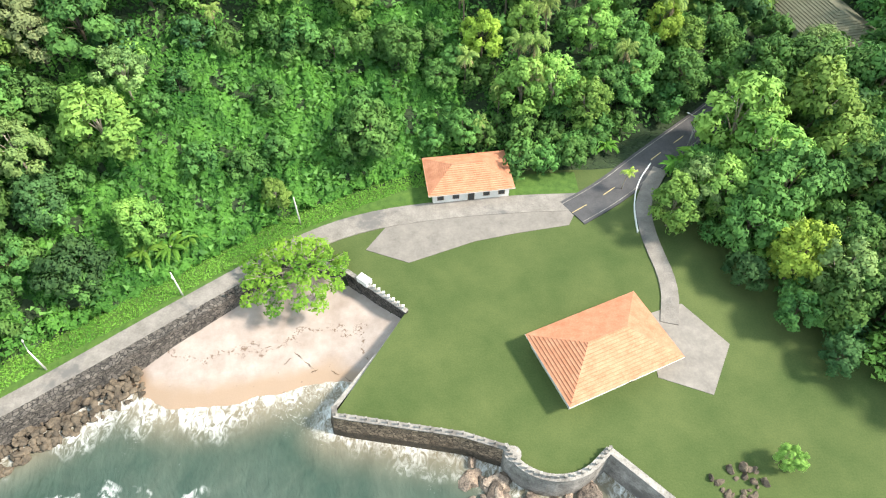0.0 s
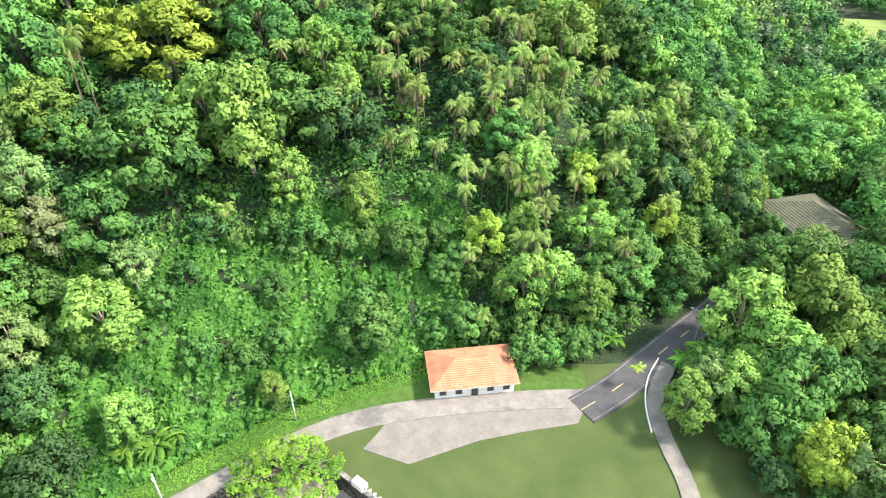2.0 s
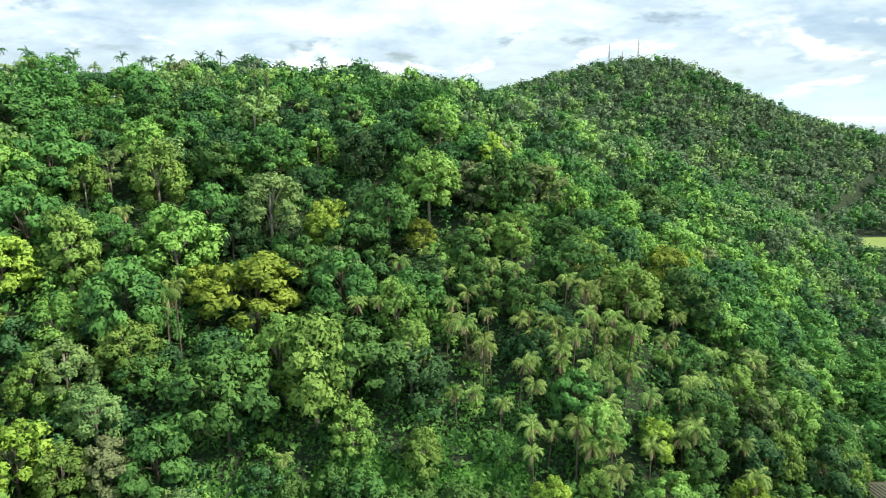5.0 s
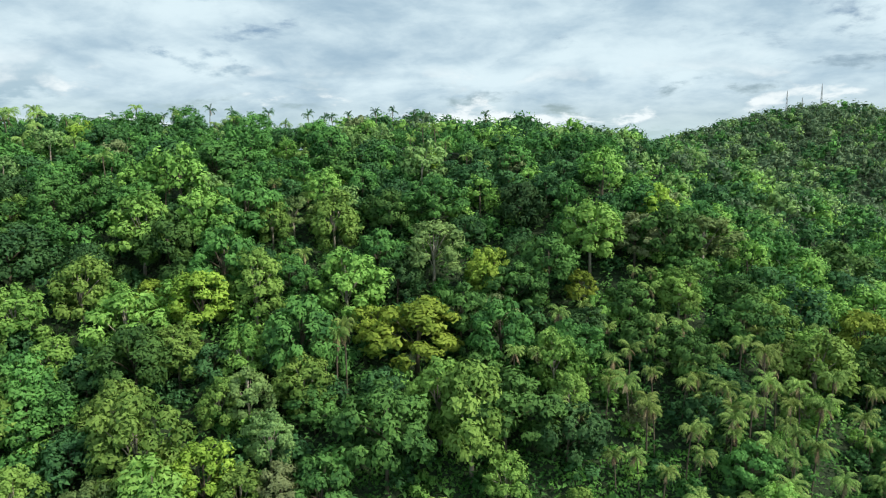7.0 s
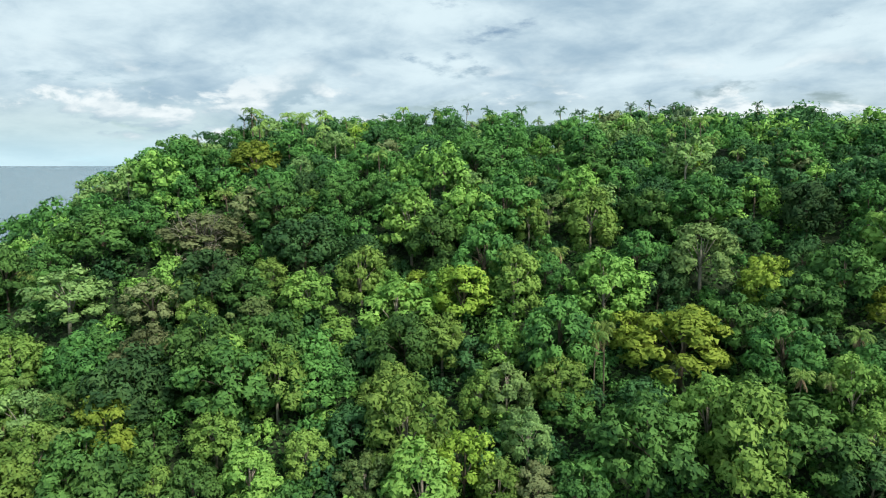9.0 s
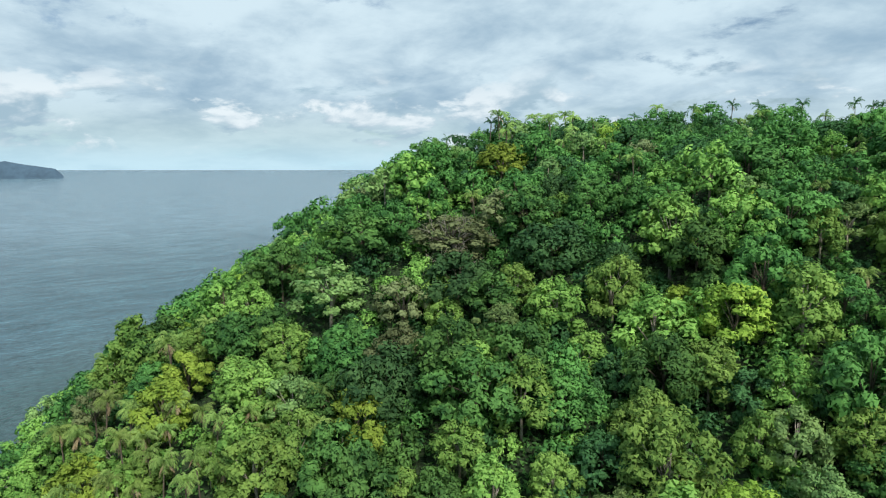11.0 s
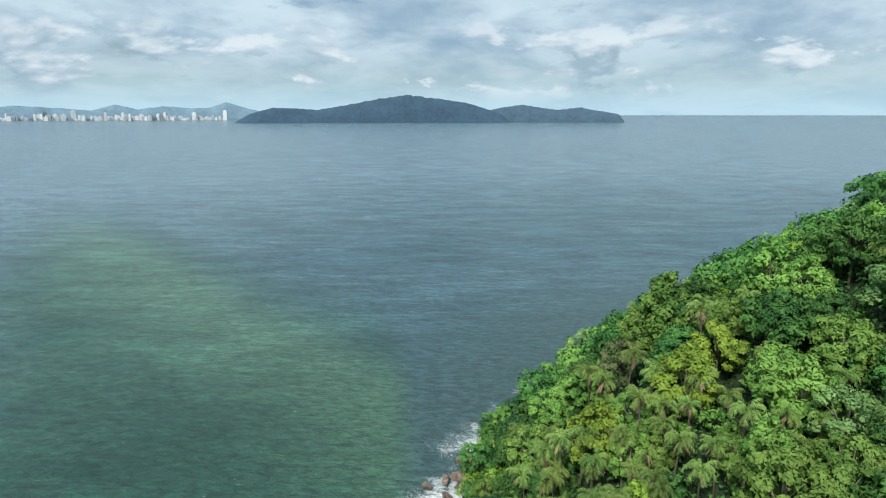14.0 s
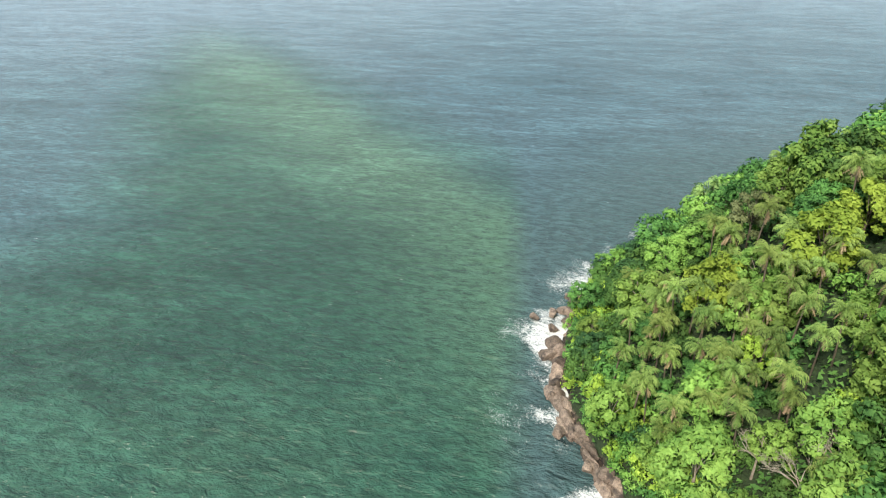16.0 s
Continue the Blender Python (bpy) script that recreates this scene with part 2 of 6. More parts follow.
POLE = surface("pole_concrete", (0.50, 0.49, 0.46), (0.66, 0.65, 0.62), 1.0, 0.8, 0.01)
METAL = surface("galvanised_metal", (0.35, 0.36, 0.37), (0.5, 0.51, 0.52), 1.0, 0.45, 0.005)
WOOD_DARK = surface("dark_wood", (0.08, 0.05, 0.03), (0.18, 0.11, 0.06), 2.0, 0.7, 0.01)
VERGE = surface("verge_turf", (0.035, 0.095, 0.012), (0.10, 0.19, 0.03), 0.8, 0.95, 0.1)
FIELD = surface("meadow", (0.13, 0.20, 0.04), (0.24, 0.31, 0.075), 0.05, 0.95, 0.05, 30)


def glass_material():
    m, n, b, tc, _ = material("window_glass", 0.06)
    b.inputs["Base Color"].default_value = (0.03, 0.04, 0.045, 1)
    b.inputs["Specular IOR Level"].default_value = 0.7
    return m


GLASS = glass_material()


def water_material():
    m, n, b, tc, _ = material("sea_water", 0.12)
    geo = n.add("ShaderNodeNewGeometry")
    pos = geo.outputs["Position"]
    sep = n.add("ShaderNodeSeparateXYZ")
    n.link(pos, sep.inputs[0])
    x, y = sep.outputs[0], sep.outputs[1]
    wob = n.math("MULTIPLY", n.math("SUBTRACT", n.noise(pos, 0.02, 4, 0.6), 0.5), 60.0)
    # silty green plume: one sharp edge beside the headland, one soft edge out to sea
    e1 = n.math("ADD", n.math("SUBTRACT", n.math("MULTIPLY", x, 0.365), n.math("MULTIPLY", y, 0.93)), 21.0)
    e1 = n.math("ADD", e1, n.math("MULTIPLY", wob, 0.05))
    e2 = n.math("SUBTRACT", n.math("MULTIPLY", x, 0.838), n.math("MULTIPLY", y, 0.547))
    e2 = n.math("ADD", e2, n.math("MULTIPLY", wob, 0.5))
    e3 = n.math("ADD", n.math("MULTIPLY", x, -0.718), n.math("MULTIPLY", y, 0.696))
    e3 = n.math("ADD", e3, n.math("MULTIPLY", wob, 0.5))
    plume = n.math("MULTIPLY", n.rng(e1, -5.0, 8.0, 0.0, 0.9), n.rng(e2, -230.0, -140.0))
    plume = n.math("MULTIPLY", plume, n.math("MAXIMUM", n.rng(e3, -60.0, 15.0, 0.2, 1.0), n.rng(y, -270.0, -160.0)))
    plume = n.math("MULTIPLY", plume, n.rng(y, -640.0, -300.0))
    patch = n.noise(pos, 0.006, 3, 0.5)
    open_sea = n.ramp(patch, [(0.35, (0.046, 0.104, 0.128)), (0.65, (0.076, 0.142, 0.170))])
    green = n.ramp(n.noise(n.mapping(pos, scale=(1.0, 1.6, 1)), 0.012, 4, 0.55), [(0.38, (0.019, 0.079, 0.049)), (0.64, (0.038, 0.112, 0.067))])
    att = n.add("ShaderNodeAttribute", attribute_name="shore")
    d = att.outputs["Fac"]
    # far water pales: low-angle sky reflection painted into the base colour
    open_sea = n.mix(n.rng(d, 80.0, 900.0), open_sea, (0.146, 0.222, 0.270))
    open_sea = n.mix(n.rng(d, 15.0, 130.0, 0.8, 0.0), open_sea, (0.052, 0.098, 0.094))
    # the plume is palest along its outer edge, clearer and deeper in its middle
    pale = n.math("MULTIPLY", n.rng(e2, -190.0, -150.0), n.rng(e2, -140.0, -75.0, 1.0, 0.0))
    green = n.mix(n.math("MULTIPLY", pale, 0.75), green, (0.092, 0.184, 0.112))
    mid = n.add("ShaderNodeVectorMath")
    mid.operation = "DISTANCE"
    n.link(pos, mid.inputs[0])
    mid.inputs[1].default_value = (-165, -135, 0)
    deep = n.rng(n.math("ADD", mid.outputs["Value"], n.math("MULTIPLY", wob, 0.7)), 25.0, 110.0, 1.0, 0.0)
    green = n.mix(n.math("MULTIPLY", deep, 0.65), green, (0.014, 0.056, 0.033))
    col = n.mix(plume, open_sea, green)
    cove = n.math("MULTIPLY", n.rng(x, -95.0, -60.0), n.rng(d, 0.0, 60.0, 1.0, 0.0))
    shallow = n.ramp(n.noise(pos, 0.06, 5, 0.6, 1.0), [(0.36, (0.034, 0.062, 0.044)), (0.66, (0.075, 0.100, 0.074))])
    col = n.mix(cove, col, shallow)
    sandy = n.math("MULTIPLY", n.rng(d, 0.0, 9.0, 0.85, 0.0), cove)
    col = n.mix(sandy, col, (0.24, 0.20, 0.145))
    # foam where the swell breaks on the shore
    churn = n.noise(pos, 0.12, 5, 0.65, 0.8)
    lace = n.noise(pos, 1.1, 7, 0.78, 1.8)
    edge = n.math("ADD", n.math("MULTIPLY", d, -0.050), n.math("MULTIPLY", churn, 1.15))
    edge = n.math("ADD", edge, n.math("ADD", n.math("MULTIPLY", cove, -0.25), n.math("ADD", 0.10, n.rng(x, -110.0, -95.0, 0.30, 0.0))))
    gusts = n.rng(n.noise(pos, 0.055, 2, 0.5), 0.38, 0.62, -0.42, 0.22)
    foam = n.rng(n.math("ADD", n.math("ADD", edge, gusts), n.math("MULTIPLY", n.math("SUBTRACT", lace, 0.5), 2.3)), 0.46, 1.05, 0.0, 0.9)
    # swash on the sand: an uneven sheet with a torn front, and one breaking crest farther out
    front = n.math("ADD", d, n.math("MULTIPLY", n.math("SUBTRACT", n.noise(pos, 0.07, 4, 0.6, 0.6), 0.5), 22.0))
    tear = n.rng(n.noise(n.mapping(pos, rot=(0, 0, radians(15)), scale=(1.0, 0.55, 1.0)), 0.9, 6, 0.72, 1.2), 0.40, 0.68)
    sheet = n.math("MULTIPLY", n.rng(front, 0.0, 6.0, 0.95, 0.0), tear)
    breaker = n.math("MULTIPLY", n.math("MULTIPLY", n.rng(front, 14.0, 15.0), n.rng(front, 15.2, 16.4, 1.0, 0.0)), n.rng(n.noise(pos, 0.05, 3, 0.5), 0.52, 0.60))
    sheet = n.math("MAXIMUM", sheet, n.math("MULTIPLY", breaker, tear))
    foam = n.math("MAXIMUM", foam, n.math("MULTIPLY", sheet, n.rng(cove, 0.3, 0.7)))
    break_at = n.add("ShaderNodeVectorMath")
    break_at.operation = "DISTANCE"
    n.link(n.mapping(pos, rot=(0, 0, radians(-38)), scale=(0.45, 1.0, 1.0)), break_at.inputs[0])
    a_ = radians(-38)
    break_at.inputs[1].default_value = (0.45 * (-55 * math.cos(a_) - 44.5 * math.sin(a_)), -55 * math.sin(a_) + 44.5 * math.cos(a_), 0)
    burst = n.math("ADD", n.rng(break_at.outputs["Value"], 0.5, 6.5, 1.0, 0.0), n.math("MULTIPLY", n.math("SUBTRACT", lace, 0.5), 1.2))
    foam = n.math("MAXIMUM", foam, n.rng(burst, 0.30, 0.75, 0.0, 0.95))
    crest = n.noise(n.mapping(n.mapping(pos, rot=(0, 0, radians(75))), scale=(0.4, 1.0, 1.0)), 0.5, 4, 0.6)
    foam = n.math("MAXIMUM", foam, n.rng(crest, 0.70, 0.78, 0.0, 0.35))
    # light and shade of the short wave crests, painted into the water's colour
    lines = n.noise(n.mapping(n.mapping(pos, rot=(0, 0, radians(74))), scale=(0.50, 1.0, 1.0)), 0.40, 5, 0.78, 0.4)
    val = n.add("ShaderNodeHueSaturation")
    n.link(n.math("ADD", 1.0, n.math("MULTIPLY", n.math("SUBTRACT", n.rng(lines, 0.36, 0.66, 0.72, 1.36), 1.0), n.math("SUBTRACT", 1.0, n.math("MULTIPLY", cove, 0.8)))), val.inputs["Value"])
    # longer crests farther out get the same painted light and dark
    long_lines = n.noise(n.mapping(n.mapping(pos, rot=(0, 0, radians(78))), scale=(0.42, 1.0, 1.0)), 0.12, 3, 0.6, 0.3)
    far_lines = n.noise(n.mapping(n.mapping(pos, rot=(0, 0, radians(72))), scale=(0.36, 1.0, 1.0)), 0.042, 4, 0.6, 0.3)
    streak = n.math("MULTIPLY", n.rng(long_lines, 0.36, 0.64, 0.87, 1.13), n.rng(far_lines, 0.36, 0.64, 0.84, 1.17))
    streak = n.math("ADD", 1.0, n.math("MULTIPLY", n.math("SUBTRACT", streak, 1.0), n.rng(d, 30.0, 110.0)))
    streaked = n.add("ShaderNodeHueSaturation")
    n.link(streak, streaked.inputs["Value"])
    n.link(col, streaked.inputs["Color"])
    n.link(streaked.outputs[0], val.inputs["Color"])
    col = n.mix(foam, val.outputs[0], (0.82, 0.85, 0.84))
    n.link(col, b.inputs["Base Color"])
    n.link(n.math("ADD", n.math("MULTIPLY", foam, 0.6), 0.24), b.inputs["Roughness"])
    b.inputs["IOR"].default_value = 1.33
    turned = n.mapping(pos, rot=(0, 0, radians(68)))
    turned2 = n.mapping(pos, rot=(0, 0, radians(82)))
    swell = n.noise(n.mapping(turned, scale=(0.30, 1.0, 1.0)), 0.09, 2, 0.5, 0.2)
    chop = n.noise(n.mapping(turned2, scale=(0.50, 1.0, 1.0)), 0.30, 3, 0.6, 0.5)
    ripple = n.noise(n.mapping(turned, scale=(0.65, 1.0, 1.0)), 0.9, 3, 0.65, 0.4)
    h = n.math("ADD", n.math("MULTIPLY", swell, 1.6), n.math("ADD", n.math("MULTIPLY", chop, 1.5), n.math("MULTIPLY", ripple, 0.55)))
    h = n.math("MULTIPLY", h, n.math("SUBTRACT", 1.0, n.math("MULTIPLY", cove, 0.88)))
    bump(n, b, h, 1.2, 1.0)
    return m


WATER = water_material()


# ---- the lie of the land ----
# foot of the wooded hill: the sea coast from the headland's far side, then the road's inland edge, then the valley
COAST = [(-440, 230), (-400, 100), (-348, 50), (-303, 4), (-249, -18), (-221, -27), (-198, -34), (-176, -34), (-163, -30), (-148, -24), (-139, -16.5), (-128, -7), (-97, 22), (-74, 45)]
FOOT = [(-71, 50), (-51, 65.5), (-40, 74), (-30, 82), (-10, 93), (10, 99), (30, 99), (39, 103), (50, 112), (62, 124), (85, 152), (125, 240), (180, 330), (205, 420), (225, 520), (310, 640), (460, 800), (600, 1000)]
HILL = COAST + FOOT + [(-440, 1000)]
SHORE = [(-74, 45), (-69, 38.5), (-59, 43.5), (-52, 48.8), (-45, 45.8), (-39, 45.2), (-32, 46.2), (-25, 48.4), (-19, 50.2), (-14.5, 49), (-16.3, 42.5), (3, 39.5), (10, 36.5), (17, 33.5), (25, 36.5), (32, 30), (45, 22), (80, 0), (200, -60), (600, -200)]


def seg_distance(x, y, line):
    best = np.full(np.shape(x), 1e9)
    for (ax, ay), (bx, by) in zip(line[:-1], line[1:]):
        dx, dy = bx - ax, by - ay
        t = np.clip(((x - ax) * dx + (y - ay) * dy) / (dx * dx + dy * dy), 0, 1)
        best = np.minimum(best, np.hypot(x - ax - t * dx, y - ay - t * dy))
    return best


def inside(x, y, poly):
    x, y = np.asarray(x, float), np.asarray(y, float)
    r = np.zeros(x.shape, bool)
    for (ax, ay), (bx, by) in zip(poly, poly[1:] + poly[:1]):
        if ay != by:
            r ^= ((ay > y) != (by > y)) & (x < (bx - ax) * (y - ay) / (by - ay) + ax)
    return r


LAND = COAST + SHORE[1:] + [(600, 1000), (-440, 1000)]
LEVEL = 4.8


def waves2(x, y, size, seed):
    """Soft uneven relief from a few crossed sines, between -1 and 1."""
    r = np.random.RandomState(seed)
    z = 0
    for k in range(7):
        a, p, f = r.uniform(0, 6.28), r.uniform(0, 6.28), r.uniform(0.6, 1.9) / size
        z = z + np.sin((x * np.cos(a) + y * np.sin(a)) * f * 6.28 + p)
    return z / 5


def hill_depth(x, y):
    return np.where(inside(x, y, HILL), seg_distance(x, y, COAST + FOOT), -seg_distance(x, y, COAST + FOOT))


def ground_z(x, y):
    x, y = np.asarray(x, float), np.asarray(y, float)
    d = hill_depth(x, y)
    rise = np.interp(d, [0, 6, 25, 40, 66, 85, 110, 150, 190, 400], [0, 3, 17, 30, 44, 57, 75, 93, 99, 101])
    rise = rise + np.clip(d / 60, 0, 1) * 3.0 * waves2(x, y, 70, 3)
    # a saddle behind the first ridge, then the second hill
    rise = rise * (1 - 0.38 * np.clip((y - 300) / 130, 0, 1) * np.clip((x + 120) / 80, 0, 1))
    rise = rise + 80 * np.exp(-((x - 150) / np.where(x < 150, 230, 145)) ** 2 - ((y - 820) / 200) ** 2)
    dl = np.where(inside(x, y, LAND), 1, -1) * seg_distance(x, y, COAST + SHORE[1:])
    base = np.interp(dl, [-12, 0, 3.5, 6], [-6, -1.6, 2.2, LEVEL - 0.25])
    # the cove's sandy foot
    cove = inside(x, y, COVE)
    base = np.where(cove, -1.5, base)
    # a lower shoulder where the second hill runs out into the valley
    shoulder = 40 * np.exp(-((x - 415) / 105) ** 2 - ((y - 760) / 120) ** 2)
    return np.where(d > 0, np.maximum(base, np.interp(d, [0, 3], [1.5, LEVEL])) + rise, base) + shoulder


COVE = [(-53, 49), (-46.5, 55.5), (-35.3, 64.8), (-27, 71), (-18, 69.5), (-6, 60), (-16, 42), (-30, 36), (-45, 40)]


# ---- builders ----
def mesh_from(name, verts, faces, mats, index=None, smooth=False):
    me = bpy.data.meshes.new(name)
    me.from_pydata([tuple(v) for v in verts], [], [tuple(f) for f in faces])
    for m in (mats if isinstance(mats, (list, tuple)) else [mats]):
        me.materials.append(m)
    if index is not None:
        me.polygons.foreach_set("material_index", np.asarray(index, np.int32))
    if smooth:
        me.polygons.foreach_set("use_smooth", np.ones(len(me.polygons), bool))
    me.update()
    return me


def leaf_mesh(name, V, mats, index=None):
    """A mesh of loose three-cornered leaves; V holds three corners for each, or corners and the way each leaf's clump faces."""
    V, N = V if isinstance(V, tuple) else (V, None)
    V = np.asarray(V, np.float32).reshape(-1, 3)
    n = len(V) // 3
    me = bpy.data.meshes.new(name)
    me.vertices.add(3 * n)
    me.vertices.foreach_set("co", V.ravel())
    me.loops.add(3 * n)
    me.loops.foreach_set("vertex_index", np.arange(3 * n, dtype=np.int32))
    me.polygons.add(n)
    me.polygons.foreach_set("loop_start", np.arange(0, 3 * n, 3, dtype=np.int32))
    for m in (mats if isinstance(mats, (list, tuple)) else [mats]):
        me.materials.append(m)
    if index is not None:
        me.polygons.foreach_set("material_index", np.asarray(index, np.int32))
    me.update()
    if N is not None:
        a = me.attributes.new("custom_normal", "FLOAT_VECTOR", "POINT")
        a.data.foreach_set("vector", np.asarray(N, np.float32).ravel())
    me.update()
    return me


def cut_quads(Q):
    """Each four-cornered piece as two three-cornered ones."""
    Q = np.asarray(Q, float).reshape(-1, 4, 3)
    return Q[:, [0, 1, 2, 0, 2, 3]].reshape(-1, 3)


def part(name, me, parent, label=""):
    ob = new(name, me)
    ob.parent = parent
    if label:
        tagged(ob, label)
    return ob


def unit(v):
    return v / np.maximum(np.linalg.norm(v, axis=-1, keepdims=True), 1e-6)


def leaves(rs, P, N, size, slim=0.62, face=None):
    """Pointed leaf sprays at P that face N."""
    n = len(P)
    r = unit(rs.normal(size=(n, 3)))
    u = unit(np.cross(N, r))
    v = np.cross(N, u)
    s = (np.asarray(size) * rs.uniform(0.65, 1.3, n))[:, None]
    lean = rs.uniform(-0.35, 0.35, n)[:, None]
    a = P + u * s * 0.62 + v * s * lean
    b = P + v * s * slim * 0.62 - u * s * 0.38
    c = P - v * s * slim * 0.62 - u * s * 0.38
    V = np.stack([a, b, c], 1).reshape(-1, 3)
    if face is None:
        return V
    return V, np.repeat(unit(face + (N - face) * 0.28), 3, axis=0)


def both(parts):
    """Joins corners and facings of several clumps."""
    return np.concatenate([v for v, _ in parts]), np.concatenate([n for _, n in parts])


def tube(points, radii, sides=6):
    """Vertices and faces of a tapered tube along points."""
    vs, fs = [], []
    pts = [Vector(p) for p in points]
    for i, (p, r) in enumerate(zip(pts, radii)):
        t = (pts[min(i + 1, len(pts) - 1)] - pts[max(i - 1, 0)]).normalized()
        u = t.orthogonal().normalized()
        w = t.cross(u)
        for k in range(sides):
            a = 2 * math.pi * k / sides
            vs.append(p + (u * math.cos(a) + w * math.sin(a)) * r)
        if i:
            for k in range(sides):
                fs.append(((i - 1) * sides + k, (i - 1) * sides + (k + 1) % sides, i * sides + (k + 1) % sides, i * sides + k))
    fs.append(tuple(range(len(vs) - sides, len(vs))))
    fs.append(tuple(range(sides))[::-1])
    return vs, fs


def joined(pieces):
    vs, fs = [], []
    for v, f in pieces:
        o = len(vs)
        vs += list(v)
        fs += [tuple(i + o for i in q) for q in f]
    return vs, fs


def box(x0, y0, z0, x1, y1, z1):
    v = [(x, y, z) for z in (z0, z1) for y in (y0, y1) for x in (x0, x1)]
    return v, [(0, 2, 3, 1), (4, 5, 7, 6), (0, 1, 5, 4), (2, 6, 7, 3), (0, 4, 6, 2), (1, 3, 7, 5)]


# ---- tree shapes ----
def ball_pieces(cuts):
    """A rounded cube without its bottom, as loose three-cornered pieces on the unit sphere."""
    out = []
    k = np.linspace(-1, 1, cuts + 1)
    for ax in range(3):
        for sg in (-1, 1):
            for i in range(cuts):
                for j in range(cuts):
                    q = []
                    for u, v in ((k[i], k[j]), (k[i + 1], k[j]), (k[i + 1], k[j + 1]), (k[i], k[j + 1])):
                        p = [0, 0, 0]
                        p[ax], p[(ax + 1) % 3], p[(ax + 2) % 3] = sg, u * sg, v
                        q.append(p)
                    out.append(q)
    out = unit(np.array(out, float))
    return cut_quads(out[out.mean(1)[:, 2] > -0.5]).reshape(-1, 3, 3)


BALL = {k: ball_pieces(k) for k in (1, 2)}


def broad_shape(seed, height, radius, lobes, leaf, count, flat=0.62, low=0.2, spread=0.74, limbs=7, fine=2, clump=0.29):
    """A broad-leaved tree: trunk with limbs, and an uneven dome of leafy clumps, each a close shell of leaf sprays. count: sprays for each clump."""
    rs = np.random.RandomState(seed)
    zc = height * (1 + low) / 2
    half = height * (1 - low) / 2
    p2, p3 = rs.uniform(0, 6.28, 2)
    C, Rl = [], []
    for i in range(lobes):
        q = (i + 0.5) / lobes                      # from the top down
        up = 1 - 1.62 * q
        a = i * 2.4 + rs.uniform(-0.5, 0.5)
        uneven = 1 + 0.20 * math.sin(2 * a + p2) + 0.13 * math.sin(3 * a + p3)
        rr = radius * spread * math.sqrt(max(0.02, 1 - up * up)) * rs.uniform(0.72, 1.12) * uneven
        C.append((rr * math.cos(a), rr * math.sin(a), zc + half * up * 0.78 + rs.uniform(-0.07, 0.07) * height))
        Rl.append(radius * rs.uniform(clump * 0.72, clump * 1.28) * (28 / lobes) ** 0.33)
    C, Rl = np.array(C), np.array(Rl)
    V = []
    squash = np.array((1, 1, flat + 0.2))
    heart = np.array((0, 0, zc - half * 0.35))
    for i, (c, r) in enumerate(zip(C, Rl)):
        turn = rs.uniform(0, 6.28)
        R = np.array(((math.cos(turn), -math.sin(turn), 0), (math.sin(turn), math.cos(turn), 0), (0, 0, 1)))
        B = BALL[fine] @ R.T
        lump = 0.90 + 0.12 * np.sin(B[..., 0] * 5 + c[0] * 3) * np.sin(B[..., 1] * 5 + c[1] * 3) + 0.08 * np.sin(B[..., 2] * 7 + c[2])
        core = c + (B * lump[..., None] * (0.72 if fine > 1 else 0.64) + rs.normal(size=B.shape) * 0.09) * r * squash
        V.append((core.reshape(-1, 3), unit(B * 0.75 + unit(core - heart) * 0.35 + rs.normal(size=(len(B), 1, 3)) * 0.30).reshape(-1, 3)))
        D = unit(rs.normal(size=(count * 2, 3)) + (0, 0, 0.35) + unit(c - heart) * 0.4)
        D = D[D[:, 2] > -0.5][:count]
        m = len(D)
        lump = 0.94 + 0.13 * np.sin(D[:, 0] * 5 + c[0] * 3) * np.sin(D[:, 1] * 5 + c[1] * 3) + 0.08 * np.sin(D[:, 2] * 7 + c[2])
        P = c + D * (r * lump * np.where(rs.rand(m) < 0.10, rs.uniform(1.1, 1.32, m), rs.uniform(0.82, 1.10, m)))[:, None] * squash
        # nothing grows inside a neighbouring clump
        far = np.linalg.norm((P[:, None] - C[None]) / squash, axis=2) / Rl[None]
        far[:, i] = 9
        keep = far.min(1) > 0.80
        D, P = D[keep], P[keep]
        N = unit(D * 0.85 + (0, 0, 0.25) + rs.normal(size=(len(P), 3)) * 0.34)
        V.append(leaves(rs, P, N, leaf, face=unit(D * 0.8 + unit(P - heart) * 0.45)))
    bend = rs.uniform(-0.5, 0.5, 2)
    r0 = 0.015 * height + 0.05
    hc = zc
    top = (bend[0], bend[1], hc)
    pieces = [tube([(0, 0, -1.0), (bend[0] * 0.3, bend[1] * 0.3, hc * 0.5), top, (bend[0] * 1.4, bend[1] * 1.4, height * 0.8)], [r0 * 1.3, r0, r0 * 0.75, r0 * 0.25], 6)]
    for c in C[::2][:limbs]:
        s = Vector((bend[0] * 0.8, bend[1] * 0.8, hc * rs.uniform(0.55, 0.9)))
        e = Vector(c)
        pieces.append(tube([s, s.lerp(e, 0.5) + Vector((0, 0, 0.3)), e], [r0 * 0.5, r0 * 0.35, r0 * 0.1], 4))
    return joined(pieces), both(V)


